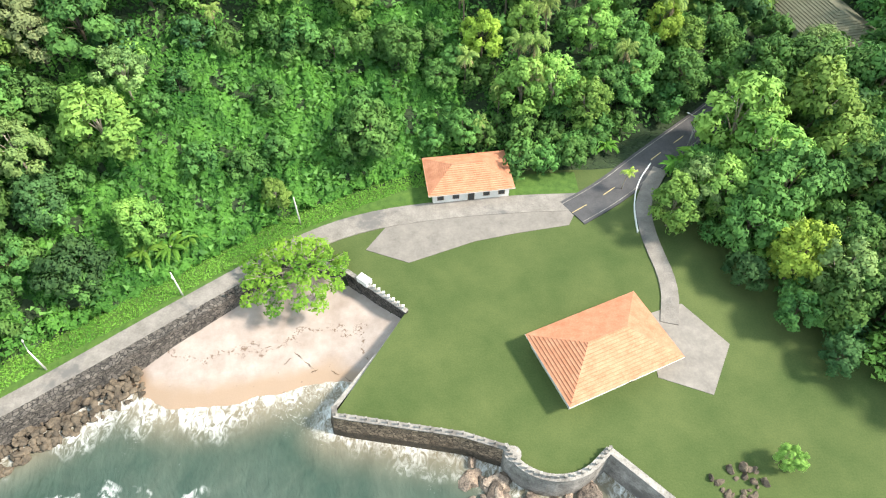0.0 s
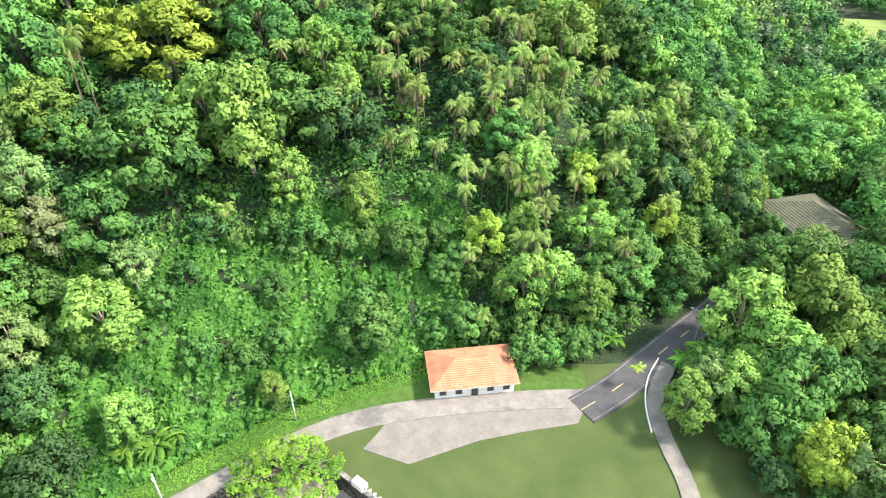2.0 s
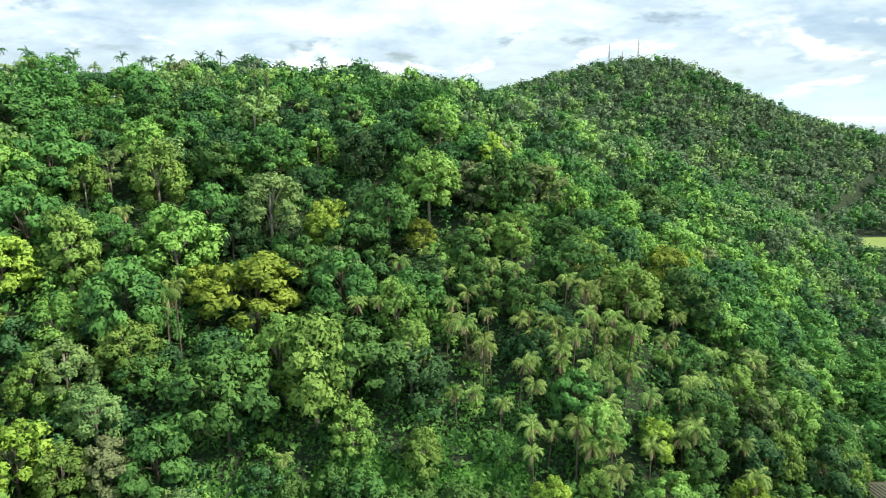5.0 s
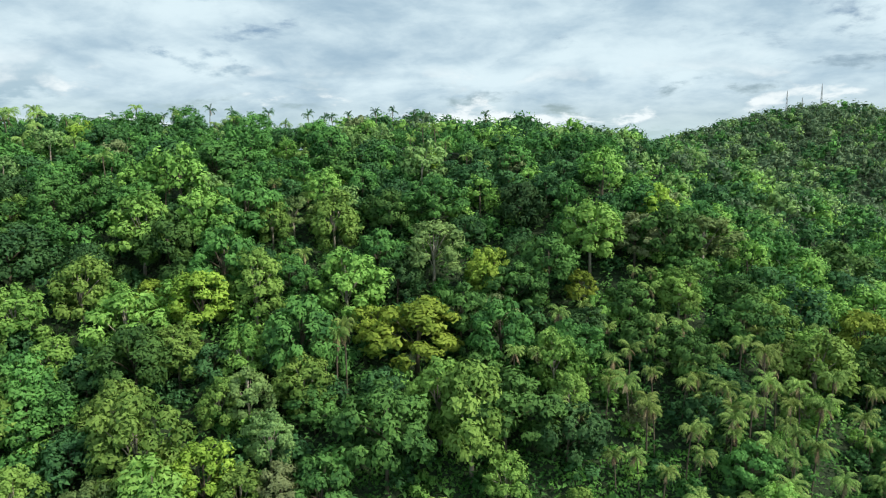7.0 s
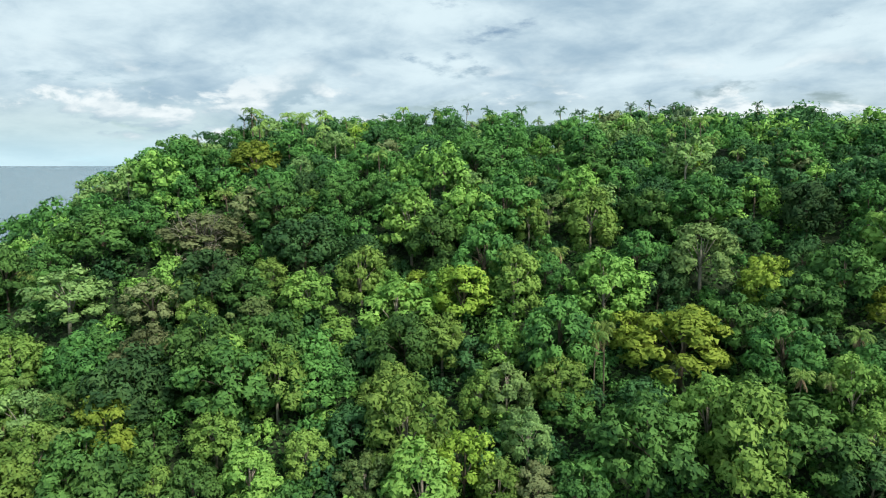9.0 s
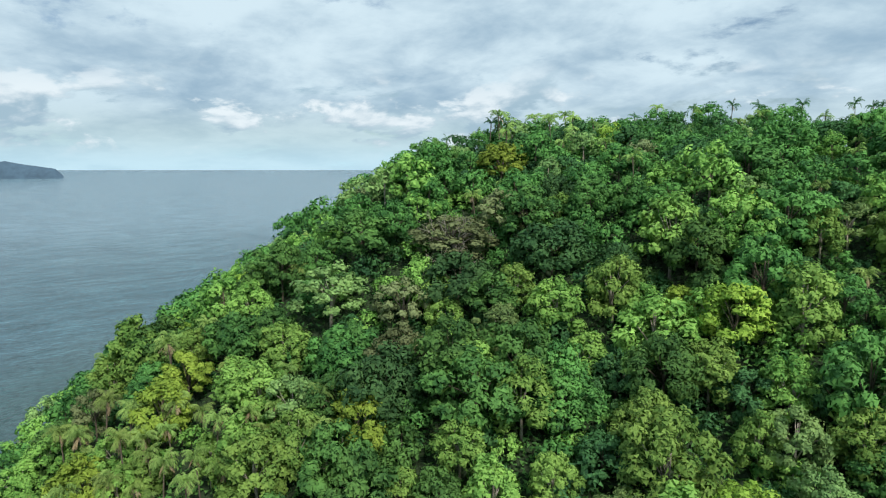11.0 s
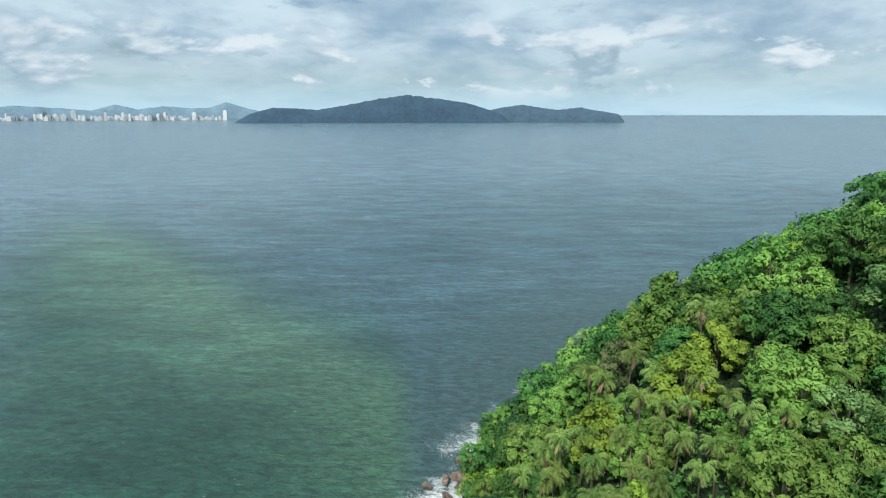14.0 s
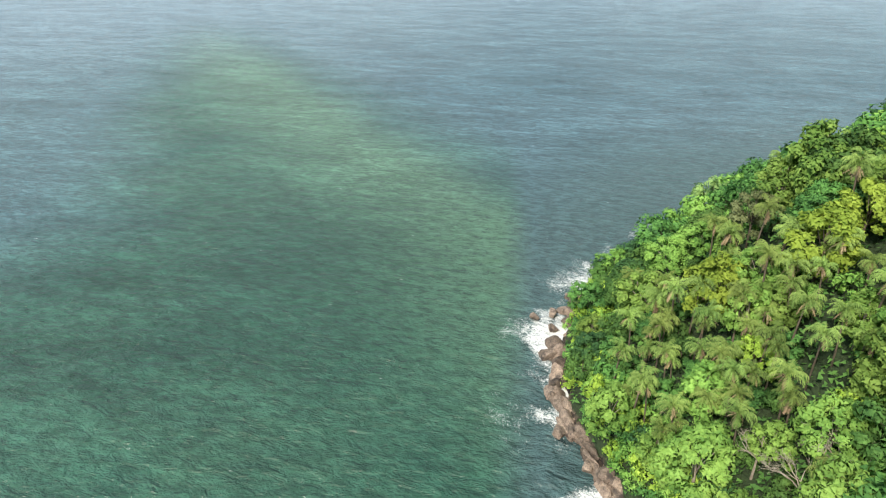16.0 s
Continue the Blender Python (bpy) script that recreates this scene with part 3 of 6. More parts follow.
def palm_shape(seed, height, fronds, length, dead, droop=(0.24, 0.46)):
    """A slender palm: ringed trunk, arching feathered fronds, and a skirt of dry ones."""
    rs = np.random.RandomState(seed)
    lean = rs.uniform(-0.8, 0.8, 2)
    tops = Vector((lean[0], lean[1], height))
    pts = [(lean[0] * k * k, lean[1] * k * k, -1 + (height + 1) * k) for k in (0, 0.3, 0.6, 0.85, 1.0)]
    trunk = tube(pts, [0.22, 0.15, 0.13, 0.12, 0.16], 6)

    def frond(az, rise, ln, droop, wide):
        out = []
        h = np.array((math.cos(az), math.sin(az), 0.0))
        side = np.array((-math.sin(az), math.cos(az), 0.0))
        prev, ang = np.array(tops), rise
        seg = 8
        for k in range(seg):
            d = h * math.cos(ang) + np.array((0, 0, math.sin(ang)))
            nxt = prev + d * ln / seg
            wdt = ln * wide * math.sin(math.pi * (k + 0.9) / (seg + 0.9)) ** 0.7
            for sg in (1, -1):
                for q in (0.0, 0.5):
                    s = prev + (nxt - prev) * q
                    e = prev + (nxt - prev) * (q + 0.42)
                    tip = s + side * sg * wdt * rs.uniform(0.7, 1.1) + d * wdt * 0.7 - np.array((0, 0, 1)) * wdt * rs.uniform(0.5, 1.1)
                    out.append([s, e, tip])
            prev, ang = nxt, ang - droop * (0.45 + k / seg)
        return np.array(out).reshape(-1, 3)

    green = [frond(i * 2.4 + rs.uniform(-0.3, 0.3), rs.uniform(0.2, 1.45), length * rs.uniform(0.8, 1.15), rs.uniform(*droop), 0.21) for i in range(fronds)]
    dry = [frond(i * 2.1 + rs.uniform(-0.4, 0.4), rs.uniform(-1.2, -0.5), length * rs.uniform(0.55, 0.9), rs.uniform(0.05, 0.14), 0.15) for i in range(dead)]
    return trunk, np.concatenate(green), np.concatenate(dry) if dry else None


def bare_shape(seed, height, radius):
    """A leafless tree: trunk, limbs and twigs."""
    rs = np.random.RandomState(seed)
    pieces = [tube([(0, 0, -1), (0.2, 0, height * 0.55)], [0.3, 0.2], 6)]

    def branch(p, d, ln, r, k):
        e = p + d * ln
        mid = p + d * ln * 0.5 + Vector(rs.uniform(-0.12, 0.12, 3)) * ln
        pieces.append(tube([p, mid, e], [r, r * 0.8, r * 0.55], 4))
        if k:
            for _ in range(3):
                nd = (d + Vector(rs.uniform(-0.8, 0.8, 3)) + Vector((0, 0, 0.1))).normalized()
                branch(e if _ else mid, nd, ln * rs.uniform(0.55, 0.8), r * 0.55, k - 1)

    for i in range(6):
        a = i * 1.05 + rs.uniform(-0.3, 0.3)
        branch(Vector((0.2, 0, height * 0.5)), Vector((math.cos(a), math.sin(a), rs.uniform(0.4, 1.0))).normalized(), radius * 0.5, 0.14, 3)
    return joined(pieces)


# species: shapes shared by all trees of the kind
KINDS = {
    # kind: (leaf material, bark, label, shapes)
    "spreading": ("mid", BARK_DARK, "spreading broad-leaved forest tree with a lobed mid-green crown", [broad_shape(11 + i, 13.5, 7.6, 40, 0.74, 64, 0.55, 0.16, clump=0.25) for i in range(3)]),
    "bright": ("bright", BARK, "tall broad-leaved tree with clumps of fresh bright green leaves", [broad_shape(31 + i, 15, 6.4, 34, 0.72, 64, 0.75, 0.04, clump=0.27) for i in range(3)]),
    "dark": ("dark", BARK_DARK, "dense dark green broad-leaved forest tree", [broad_shape(51 + i, 12.5, 6.4, 30, 0.70, 60, 0.7, 0.05) for i in range(3)]),
    "yellow": ("yellow", BARK_DARK, "broad-leaved tree with a loose yellow-green crown", [broad_shape(71 + i, 13.5, 6, 34, 0.66, 60, 0.65, 0.08, clump=0.25) for i in range(3)]),
    "grey": ("grey", BARK, "pale grey-green broad-leaved tree on a light trunk", [broad_shape(91 + i, 14, 6.4, 36, 0.58, 66, 0.6, 0.08, clump=0.24) for i in range(3)]),
    "brown": ("brown", BARK_DARK, "thin-crowned tree with olive-brown ageing leaves", [broad_shape(101 + i, 13, 5.8, 36, 0.54, 62, 0.6, 0.10, clump=0.23) for i in range(2)]),
    "small": ("mid", BARK_DARK, "small bushy green tree of the forest edge", [broad_shape(121 + i, 6, 3.5, 14, 0.56, 46, 0.8, 0.0) for i in range(3)]),
}
PALMS = [palm_shape(201 + i, h, 19, 3.0, d) for i, (h, d) in enumerate(((8.6, 10), (9.6, 9), (7.8, 13), (10.4, 8)))]

RIDGE_SHAPES = [palm_shape(231 + i, 9.6, 13, 2.7, 2, (0.16, 0.36)) for i in range(3)]

PROTO = {}


def tree_thing(kind, k):
    """The first tree of each shape; later ones are copies that share its meshes."""
    leaf, bark, label, shapes = KINDS[kind]
    (tv, tf), V = shapes[k]
    root = new("bushy_tree" if kind == "small" else "broadleaf_tree")
    tagged(root, label, "tree", "trees of the hillside forest")
    part("trunk", mesh_from("trunk", tv, tf, bark, smooth=True), root)
    part("crown", leaf_mesh("crown", V, LEAF[leaf]), root)
    return root


def palm_thing(k):
    (tv, tf), V, D = PALMS[k]
    root = new("palm_tree")
    tagged(root, "slender palm with arching fronds and a skirt of dry brown ones", "palm", "palms of the hillside forest")
    part("trunk", mesh_from("trunk", tv, tf, BARK_DARK, smooth=True), root)
    part("fronds", leaf_mesh("fronds", V, LEAF["palm"]), root)
    part("dry_fronds", leaf_mesh("dry_fronds", D, LEAF["dead"]), root, "dry hanging brown palm fronds")
    return root


def placed(key, make, m):
    if key not in PROTO:
        PROTO[key] = make()
        ob = PROTO[key]
        loc, q, s = m.decompose()
        ob.location, ob.rotation_euler, ob.scale = loc, q.to_euler(), s
        return ob
    ob = copy_thing(PROTO[key], Matrix.Identity(4))
    loc, q, s = m.decompose()
    ob.location, ob.rotation_euler, ob.scale = loc, q.to_euler(), s
    return ob


# ---- large structure ----
def axis(parts):
    out = []
    for a, b, step in parts:
        out += list(np.arange(a, b, step))
    return np.array(out + [parts[-1][1]], float)


def build_ground():
    xs = axis([(-460, -260, 10), (-260, 130, 3), (130, 620, 12)])
    ys = axis([(-240, -60, 15), (-60, 220, 3), (220, 1000, 12)])
    X, Y = np.meshgrid(xs, ys)
    Z = ground_z(X, Y)
    nx = len(xs)
    faces = [(j * nx + i, j * nx + i + 1, (j + 1) * nx + i + 1, (j + 1) * nx + i) for j in range(len(ys) - 1) for i in range(nx - 1)]
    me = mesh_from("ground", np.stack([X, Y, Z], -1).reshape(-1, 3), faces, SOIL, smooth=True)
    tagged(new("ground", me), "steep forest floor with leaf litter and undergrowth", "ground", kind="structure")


def sea_z(r):
    """The sea bends up towards the rim of the built world, so that its edge stands at the horizon."""
    r = np.maximum(r, 1.0)
    rho = r + 0.28 * np.maximum(r - 1500, 0) ** 2 / np.maximum(4920 - r, 5)
    return 95.5 * (1 - r / np.maximum(rho, 1))


def build_sea():
    far = [4890, 4700, 4400, 4000, 3500, 3000, 2500, 2000, 1500, 1100, 800, 600, 450]
    xs = np.concatenate([-np.array(far[:-2], float), axis([(-600, -260, 12), (-260, 60, 2), (60, 600, 20)]), np.array(far[::-1][2:], float)])
    ys = np.concatenate([-np.array(far[:-1], float), axis([(-450, -70, 10), (-70, 76, 2), (76, 450, 25)]), np.array(far[::-1][1:], float)])
    X, Y = np.meshgrid(xs, ys)
    # squeeze the square rim into a round one
    q = np.maximum(np.abs(X), np.abs(Y))
    r = np.hypot(X, Y)
    k = np.where(q > 600, 1 + (np.where(r > 0, q / np.maximum(r, 1), 1) - 1) * np.clip((q - 600) / 900, 0, 1), 1)
    X, Y = X * k, Y * k
    Z = sea_z(np.hypot(X, Y))
    nx = len(xs)
    faces = [(j * nx + i, j * nx + i + 1, (j + 1) * nx + i + 1, (j + 1) * nx + i) for j in range(len(ys) - 1) for i in range(nx - 1)]
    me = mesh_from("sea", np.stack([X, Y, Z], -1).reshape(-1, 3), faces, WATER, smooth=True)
    a = me.attributes.new("shore", "FLOAT", "POINT")
    a.data.foreach_set("value", seg_distance(X, Y, COAST + SHORE[1:]).ravel().astype(np.float32))
    tagged(new("water", me), "grey-green rippled sea with foam along the rocks", "sea", kind="structure")


build_ground()
build_sea()


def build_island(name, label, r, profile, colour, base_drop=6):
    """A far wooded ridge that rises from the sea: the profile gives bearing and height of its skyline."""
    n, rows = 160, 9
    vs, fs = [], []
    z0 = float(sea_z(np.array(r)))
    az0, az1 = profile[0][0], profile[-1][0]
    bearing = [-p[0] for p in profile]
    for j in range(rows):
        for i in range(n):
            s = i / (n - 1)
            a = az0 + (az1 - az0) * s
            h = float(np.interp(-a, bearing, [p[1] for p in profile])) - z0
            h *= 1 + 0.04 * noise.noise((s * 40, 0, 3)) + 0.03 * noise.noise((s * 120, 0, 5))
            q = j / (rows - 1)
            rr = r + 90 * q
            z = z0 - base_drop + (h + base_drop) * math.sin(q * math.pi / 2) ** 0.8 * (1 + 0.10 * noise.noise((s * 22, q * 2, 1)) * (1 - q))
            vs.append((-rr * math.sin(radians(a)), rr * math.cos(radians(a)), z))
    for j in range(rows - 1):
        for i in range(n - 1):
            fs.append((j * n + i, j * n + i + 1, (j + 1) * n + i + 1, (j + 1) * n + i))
    # air haze of the distance is mixed into this cover colour
    m = surface(name + "_hazy_cover", tuple(c * 0.75 for c in colour), tuple(c * 1.2 for c in colour), 0.012, 0.95, 0.5, 4)
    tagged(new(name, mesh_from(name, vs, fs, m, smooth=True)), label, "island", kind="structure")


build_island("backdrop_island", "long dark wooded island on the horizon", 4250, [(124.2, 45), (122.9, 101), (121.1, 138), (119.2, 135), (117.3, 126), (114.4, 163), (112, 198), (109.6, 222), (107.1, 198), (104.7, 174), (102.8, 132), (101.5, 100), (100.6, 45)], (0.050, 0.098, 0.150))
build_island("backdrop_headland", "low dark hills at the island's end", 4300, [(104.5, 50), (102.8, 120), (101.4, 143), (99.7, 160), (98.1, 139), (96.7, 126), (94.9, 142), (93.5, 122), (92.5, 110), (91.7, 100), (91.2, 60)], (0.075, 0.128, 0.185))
build_island("backdrop_mountains", "coastal mountains far behind the city, tinted blue-grey with painted haze", 4700, [(150, 120), (143.9, 134), (141.9, 125), (139.7, 150), (136.7, 135), (134.7, 121), (133, 160), (131.4, 129), (129.6, 151), (127.5, 138), (126.1, 142), (124.7, 179), (123, 135), (121, 101)], (0.17, 0.26, 0.33))
# added near-white ridge: haze over the sea put into its shape and colour
build_island("backdrop_coast", "added pale backdrop that stands for haze beyond the second hill", 2700, [(-14, 20), (-17, 80), (-19, 98), (-25, 101), (-30, 99), (-36, 102), (-42, 96), (-48, 20)], (0.72, 0.78, 0.80))


# ---- roads, walls, beach, lawn ----
def ribbon(name, line, width, z, mat, thick=0.3, label="", category="road"):
    """A strip along a line, with a real edge."""
    pts = [Vector((*p, 0)) for p in line]
    vs, fs = [], []
    for i, p in enumerate(pts):
        t = (pts[min(i + 1, len(pts) - 1)] - pts[max(i - 1, 0)]).normalized()
        s = Vector((-t.y, t.x, 0)) * width / 2
        vs += [p + s + Vector((0, 0, z)), p - s + Vector((0, 0, z)), p - s + Vector((0, 0, z - thick)), p + s + Vector((0, 0, z - thick))]
        if i:
            a = 4 * i
            fs += [(a - 4 + k, a - 4 + (k + 1) % 4, a + (k + 1) % 4, a + k) for k in range(4)]
    fs += [(3, 2, 1, 0), tuple(len(vs) - 4 + k for k in range(4))]
    ob = new(name, mesh_from(name, vs, fs, mat))
    return tagged(ob, label, category, kind="structure")


def smooth_line(line, step=2.0):
    """A rounded line through the given corners."""
    p = np.array(line, float)
    for _ in range(2):
        q = [p[0]]
        for a, b in zip(p[:-1], p[1:]):
            q += [a * 0.75 + b * 0.25, a * 0.25 + b * 0.75]
        p = np.array(q + [p[-1]])
    return [tuple(v) for v in p]


ROAD_1 = smooth_line([(-74, 37.5), (-67, 42.5), (-60, 48), (-47.7, 58.2), (-36.8, 66.9), (-26, 75.5), (-15, 81), (0, 84), (15, 85.5), (27, 86)])
ROAD_2 = smooth_line([(25, 83), (33, 88.5), (42.2, 97), (52.5, 105.9), (60, 112.4), (66, 118.5), (72, 127)])
DRIVE = smooth_line([(44.5, 95), (40, 88), (38.5, 83), (38.5, 76), (40, 66), (38, 58)])
ribbon("road_1", ROAD_1, 4.6, LEVEL + 0.12, ASPHALT_OLD, 0.5, "narrow weathered grey coast road")
ribbon("road_shoulder", smooth_line([(-72.3, 36.3), (-65.4, 41.2), (-58.3, 46.9), (-45.8, 56.9), (-34.6, 65.9), (-26.2, 72.7)]), 1.9, LEVEL + 0.135, WALLSTONE, 0.5, "dark stained stone edge of the coast road", "road edge")
ribbon("road_2", ROAD_2, 7.0, LEVEL + 0.16, ASPHALT, 0.5, "dark asphalt two-lane road through the trees")
ribbon("road_3", DRIVE, 3.0, LEVEL + 0.20, ASPHALT_OLD, 0.5, "grey side drive with a white edge line")


ribbon("verge_1", smooth_line([(-77, 41.5), (-70, 46.5), (-62, 52.5), (-50, 62.3), (-39, 71), (-28.5, 79.4), (-17, 85.6), (0, 89), (15, 90.4), (27, 91)]), 6.6, LEVEL - 0.02, VERGE, 0.8, "bright rough turf between the coast road and the slope", "verge")


def lane_marks():
    """Dashed yellow middle line and white edge lines of the two-lane road."""
    line = [Vector((*p, LEVEL + 0.166)) for p in ROAD_2]
    run = []
    for a, b in zip(line[:-1], line[1:]):
        k = max(1, int((b - a).length / 0.5))
        run += [a.lerp(b, i / k) for i in range(k)]
    for i in range(0, len(run) - 7, 14):
        a, b = run[i], run[min(i + 6, len(run) - 1)]
        t = (b - a).normalized()
        s = Vector((-t.y, t.x, 0)) * 0.09
        up = Vector((0, 0, 0.012))
        v = [a + s, a - s, b - s, b + s]
        me = mesh_from("lane_mark", [p for p in v] + [p + up for p in v], [(4, 5, 6, 7), (0, 1, 5, 4), (1, 2, 6, 5), (2, 3, 7, 6), (3, 0, 4, 7)], PAINT_YELLOW)
        tagged(new("lane_mark", me), "yellow dash of the road's middle line", "road marking", "dashes of the middle line", "structure")
    for k, off in enumerate((2.9, -2.9)):
        pts = []
        for i in range(0, len(run) - 1, 4):
            t = (run[i + 1] - run[i]).normalized()
            pts.append(run[i] + Vector((-t.y, t.x, 0)) * off)
        ribbon("edge_line", [(p.x, p.y) for p in pts], 0.11, LEVEL + 0.176, CONCRETE, 0.012, "white edge line of the road", "road marking")


lane_marks()
ribbon("kerb", smooth_line([(42.8, 96.6), (39.0, 91.0), (37.0, 84.5), (36.6, 78)]), 0.24, LEVEL + 0.32, PAINT, 0.5, "white-painted kerb of the side drive", "kerb")


def wall_along(name, line, z0, z1, thick, batter, mat, cap_mat, label, cap=0.22):
    """A stone wall along a line: its sea face leans, and a pale cap runs on top."""
    pts = [Vector((*p, 0)) for p in line]
    vs, fs, cv, cf = [], [], [], []
    for i, p in enumerate(pts):
        t = (pts[min(i + 1, len(pts) - 1)] - pts[max(i - 1, 0)]).normalized()
        s = Vector((t.y, -t.x, 0))
        j = 0.06 * noise.noise((i * 1.7, z1, thick))
        ring = [p + s * (thick / 2 + batter + j) + Vector((0, 0, z0)), p + s * (thick / 2 + batter * 0.45) + Vector((0, 0, z0 + (z1 - z0) * 0.5 + j)), p + s * thick / 2 + Vector((0, 0, z1)), p - s * thick / 2 + Vector((0, 0, z1)), p - s * thick / 2 + Vector((0, 0, z0))]
        vs += ring
        w = thick / 2 + 0.1
        cv += [p + s * w + Vector((0, 0, z1)), p + s * w + Vector((0, 0, z1 + cap)), p - s * w + Vector((0, 0, z1 + cap)), p - s * w + Vector((0, 0, z1))]
        if i:
            a = 5 * i
            fs += [(a - 5 + k, a - 5 + (k + 1) % 5, a + (k + 1) % 5, a + k) for k in range(5)]
            c = 4 * i
            cf += [(c - 4 + k, c - 4 + (k + 1) % 4, c + (k + 1) % 4, c + k) for k in range(4)]
    fs += [(4, 3, 2, 1, 0), tuple(len(vs) - 5 + k for k in range(5))]
    cf += [(3, 2, 1, 0), tuple(len(cv) - 4 + k for k in range(4))]
    ob = tagged(new(name, mesh_from(name, vs, fs, mat)), label, "wall", kind="structure")
    part("cap", mesh_from("cap", cv, cf, cap_mat), ob, "pale weathered concrete cap")
    return ob


def dense(line, step):
    out = []
    for a, b in zip(line[:-1], line[1:]):
        k = max(1, int(math.hypot(b[0] - a[0], b[1] - a[1]) / step))
        out += [(a[0] + (b[0] - a[0]) * i / k, a[1] + (b[1] - a[1]) * i / k) for i in range(k)]
    return out + [line[-1]]


SEA_WALL = dense([(-16.6, 43.2), (-16.2, 41.6), (3, 38.6), (9.2, 36.6)], 1.5)
TERRACE = dense(smooth_line([(9.2, 36.6), (11.2, 33.6), (15.5, 31.8), (20.5, 32.6), (24.3, 36.2)]), 1.0)
WALL_EAST = dense([(24.3, 36.2), (31.5, 29.4), (40, 21.5), (60, 8), (95, -12)], 2.0)
sea_wall = wall_along("wall_sea", SEA_WALL, -2.0, LEVEL + 0.15, 0.7, 1.1, SEASTONE, CONCRETE, "brown rubble sea wall, wet and dark at its foot")
terrace_wall = wall_along("wall_terrace", TERRACE, -2.0, LEVEL + 0.15, 0.9, 0.7, CONCRETE, CONCRETE, "curved stained concrete terrace wall over the rocks", 0.35)
wall_east = wall_along("wall_east", WALL_EAST, -2.0, LEVEL + 0.1, 0.8, 0.8, CONCRETE, CONCRETE, "stained concrete wall above the rocks", 0.35)
ROAD_EDGE = [(-73, 35.2), (-66, 40.2), (-58.9, 45.9), (-46.5, 55.8), (-35.3, 64.8), (-26.5, 72)]
wall_road = wall_along("wall_road", dense(ROAD_EDGE, 2.0), -1.5, LEVEL, 0.4, 1.3, WALLSTONE, WALLSTONE, "dark stone retaining wall below the coast road", 0.25)
wall_beach = wall_along("wall_beach", dense([(-26.5, 72), (-18, 69.6), (-6, 60.2)], 1.5), -1.0, LEVEL + 0.4, 0.6, 0.35, WALLSTONE, CONCRETE, "dark stone wall at the back of the beach", 0.25)
wall_lawn = wall_along("wall_lawn", dense([(-6, 60.2), (-9.5, 54), (-16.6, 43.2)], 1.5), -1.0, LEVEL - 0.6, 0.6, 0.5, SEASTONE, CONCRETE, "low stone wall between beach and lawn", 0.2)


def balusters(line, z, step, size, parent, mat):
    pts = dense(line, step)
    v, f = box(-size / 2, -size / 2, 0, size / 2, size / 2, 0.75)
    tv, tf = box(-size * 0.7, -size * 0.7, 0.75, size * 0.7, size * 0.7, 0.9)
    me = mesh_from("baluster", *joined([(v, f), (tv, tf)]), mat)
    for p in pts:
        ob = part("baluster", me, parent)
        ob.location = (p[0], p[1], z)


balusters([(-12.6, 65.6), (-6.6, 60.7)], LEVEL + 0.65, 1.0, 0.32, wall_beach, POLE)
balusters([(-37, 63.6), (-27.2, 71.4)], LEVEL + 0.25, 0.95, 0.34, wall_road, WALLSTONE)
balusters(SEA_WALL[1:], LEVEL + 0.37, 1.2, 0.2, sea_wall, CONCRETE)
balusters(TERRACE, LEVEL + 0.5, 2.2, 0.3, terrace_wall, CONCRETE)
_v, _f = box(-1.2, -0.7, 0, 1.2, 0.7, 1.2)
block = part("pier_block", mesh_from("pier_block", _v, _f, PAINT), wall_beach, "white-painted masonry pier")
block.location, block.rotation_euler = (-13.6, 66.4, LEVEL + 0.4), (0, 0, radians(-39))
_v, _f = tube([(0, 0, -2), (0, 0, 5.2)], [1.35, 1.25], 12)
pier = part("pier_block", mesh_from("pier_block", _v, _f, CONCRETE), terrace_wall, "round weathered concrete bastion")
pier.location = (10.2, 35.6, 0)


def build_steps():
    """Dark stone steps down the back wall to the sand."""
    root = tagged(new("beach_steps"), "dark stone steps from the wall down to the sand", "steps")
    d = Vector((12, -9.4, 0)).normalized()
    n_ = Vector((d.y, -d.x, 0))
    for i in range(9):
        p = Vector((-16.6, 68.3, 0)) + d * 0.34 * i + n_ * 0.55
        v, f = box(0, 0, 0, 0.36, 1.0, 4.6 - 0.19 * i - 1.6)
        ob = part("step", mesh_from("step", v, f, WALLSTONE), root)
        ob.location, ob.rotation_euler = (p.x, p.y, 1.6), (0, 0, math.atan2(d.y, d.x))


build_steps()


def beach_z(x, y):
    """Height of the sand: the water's edge swings landwards where the swash runs up."""
    edge = np.interp(x, [-56, -51, -45, -40, -33, -26, -19, -13], [50, 48.6, 45.6, 45.0, 46.0, 48.0, 50.0, 49.6])
    return np.interp(y - edge, [-8, 0, 4.5, 12, 21, 29], [-1.6, 0.0, 0.75, 1.7, 2.4, 2.9])


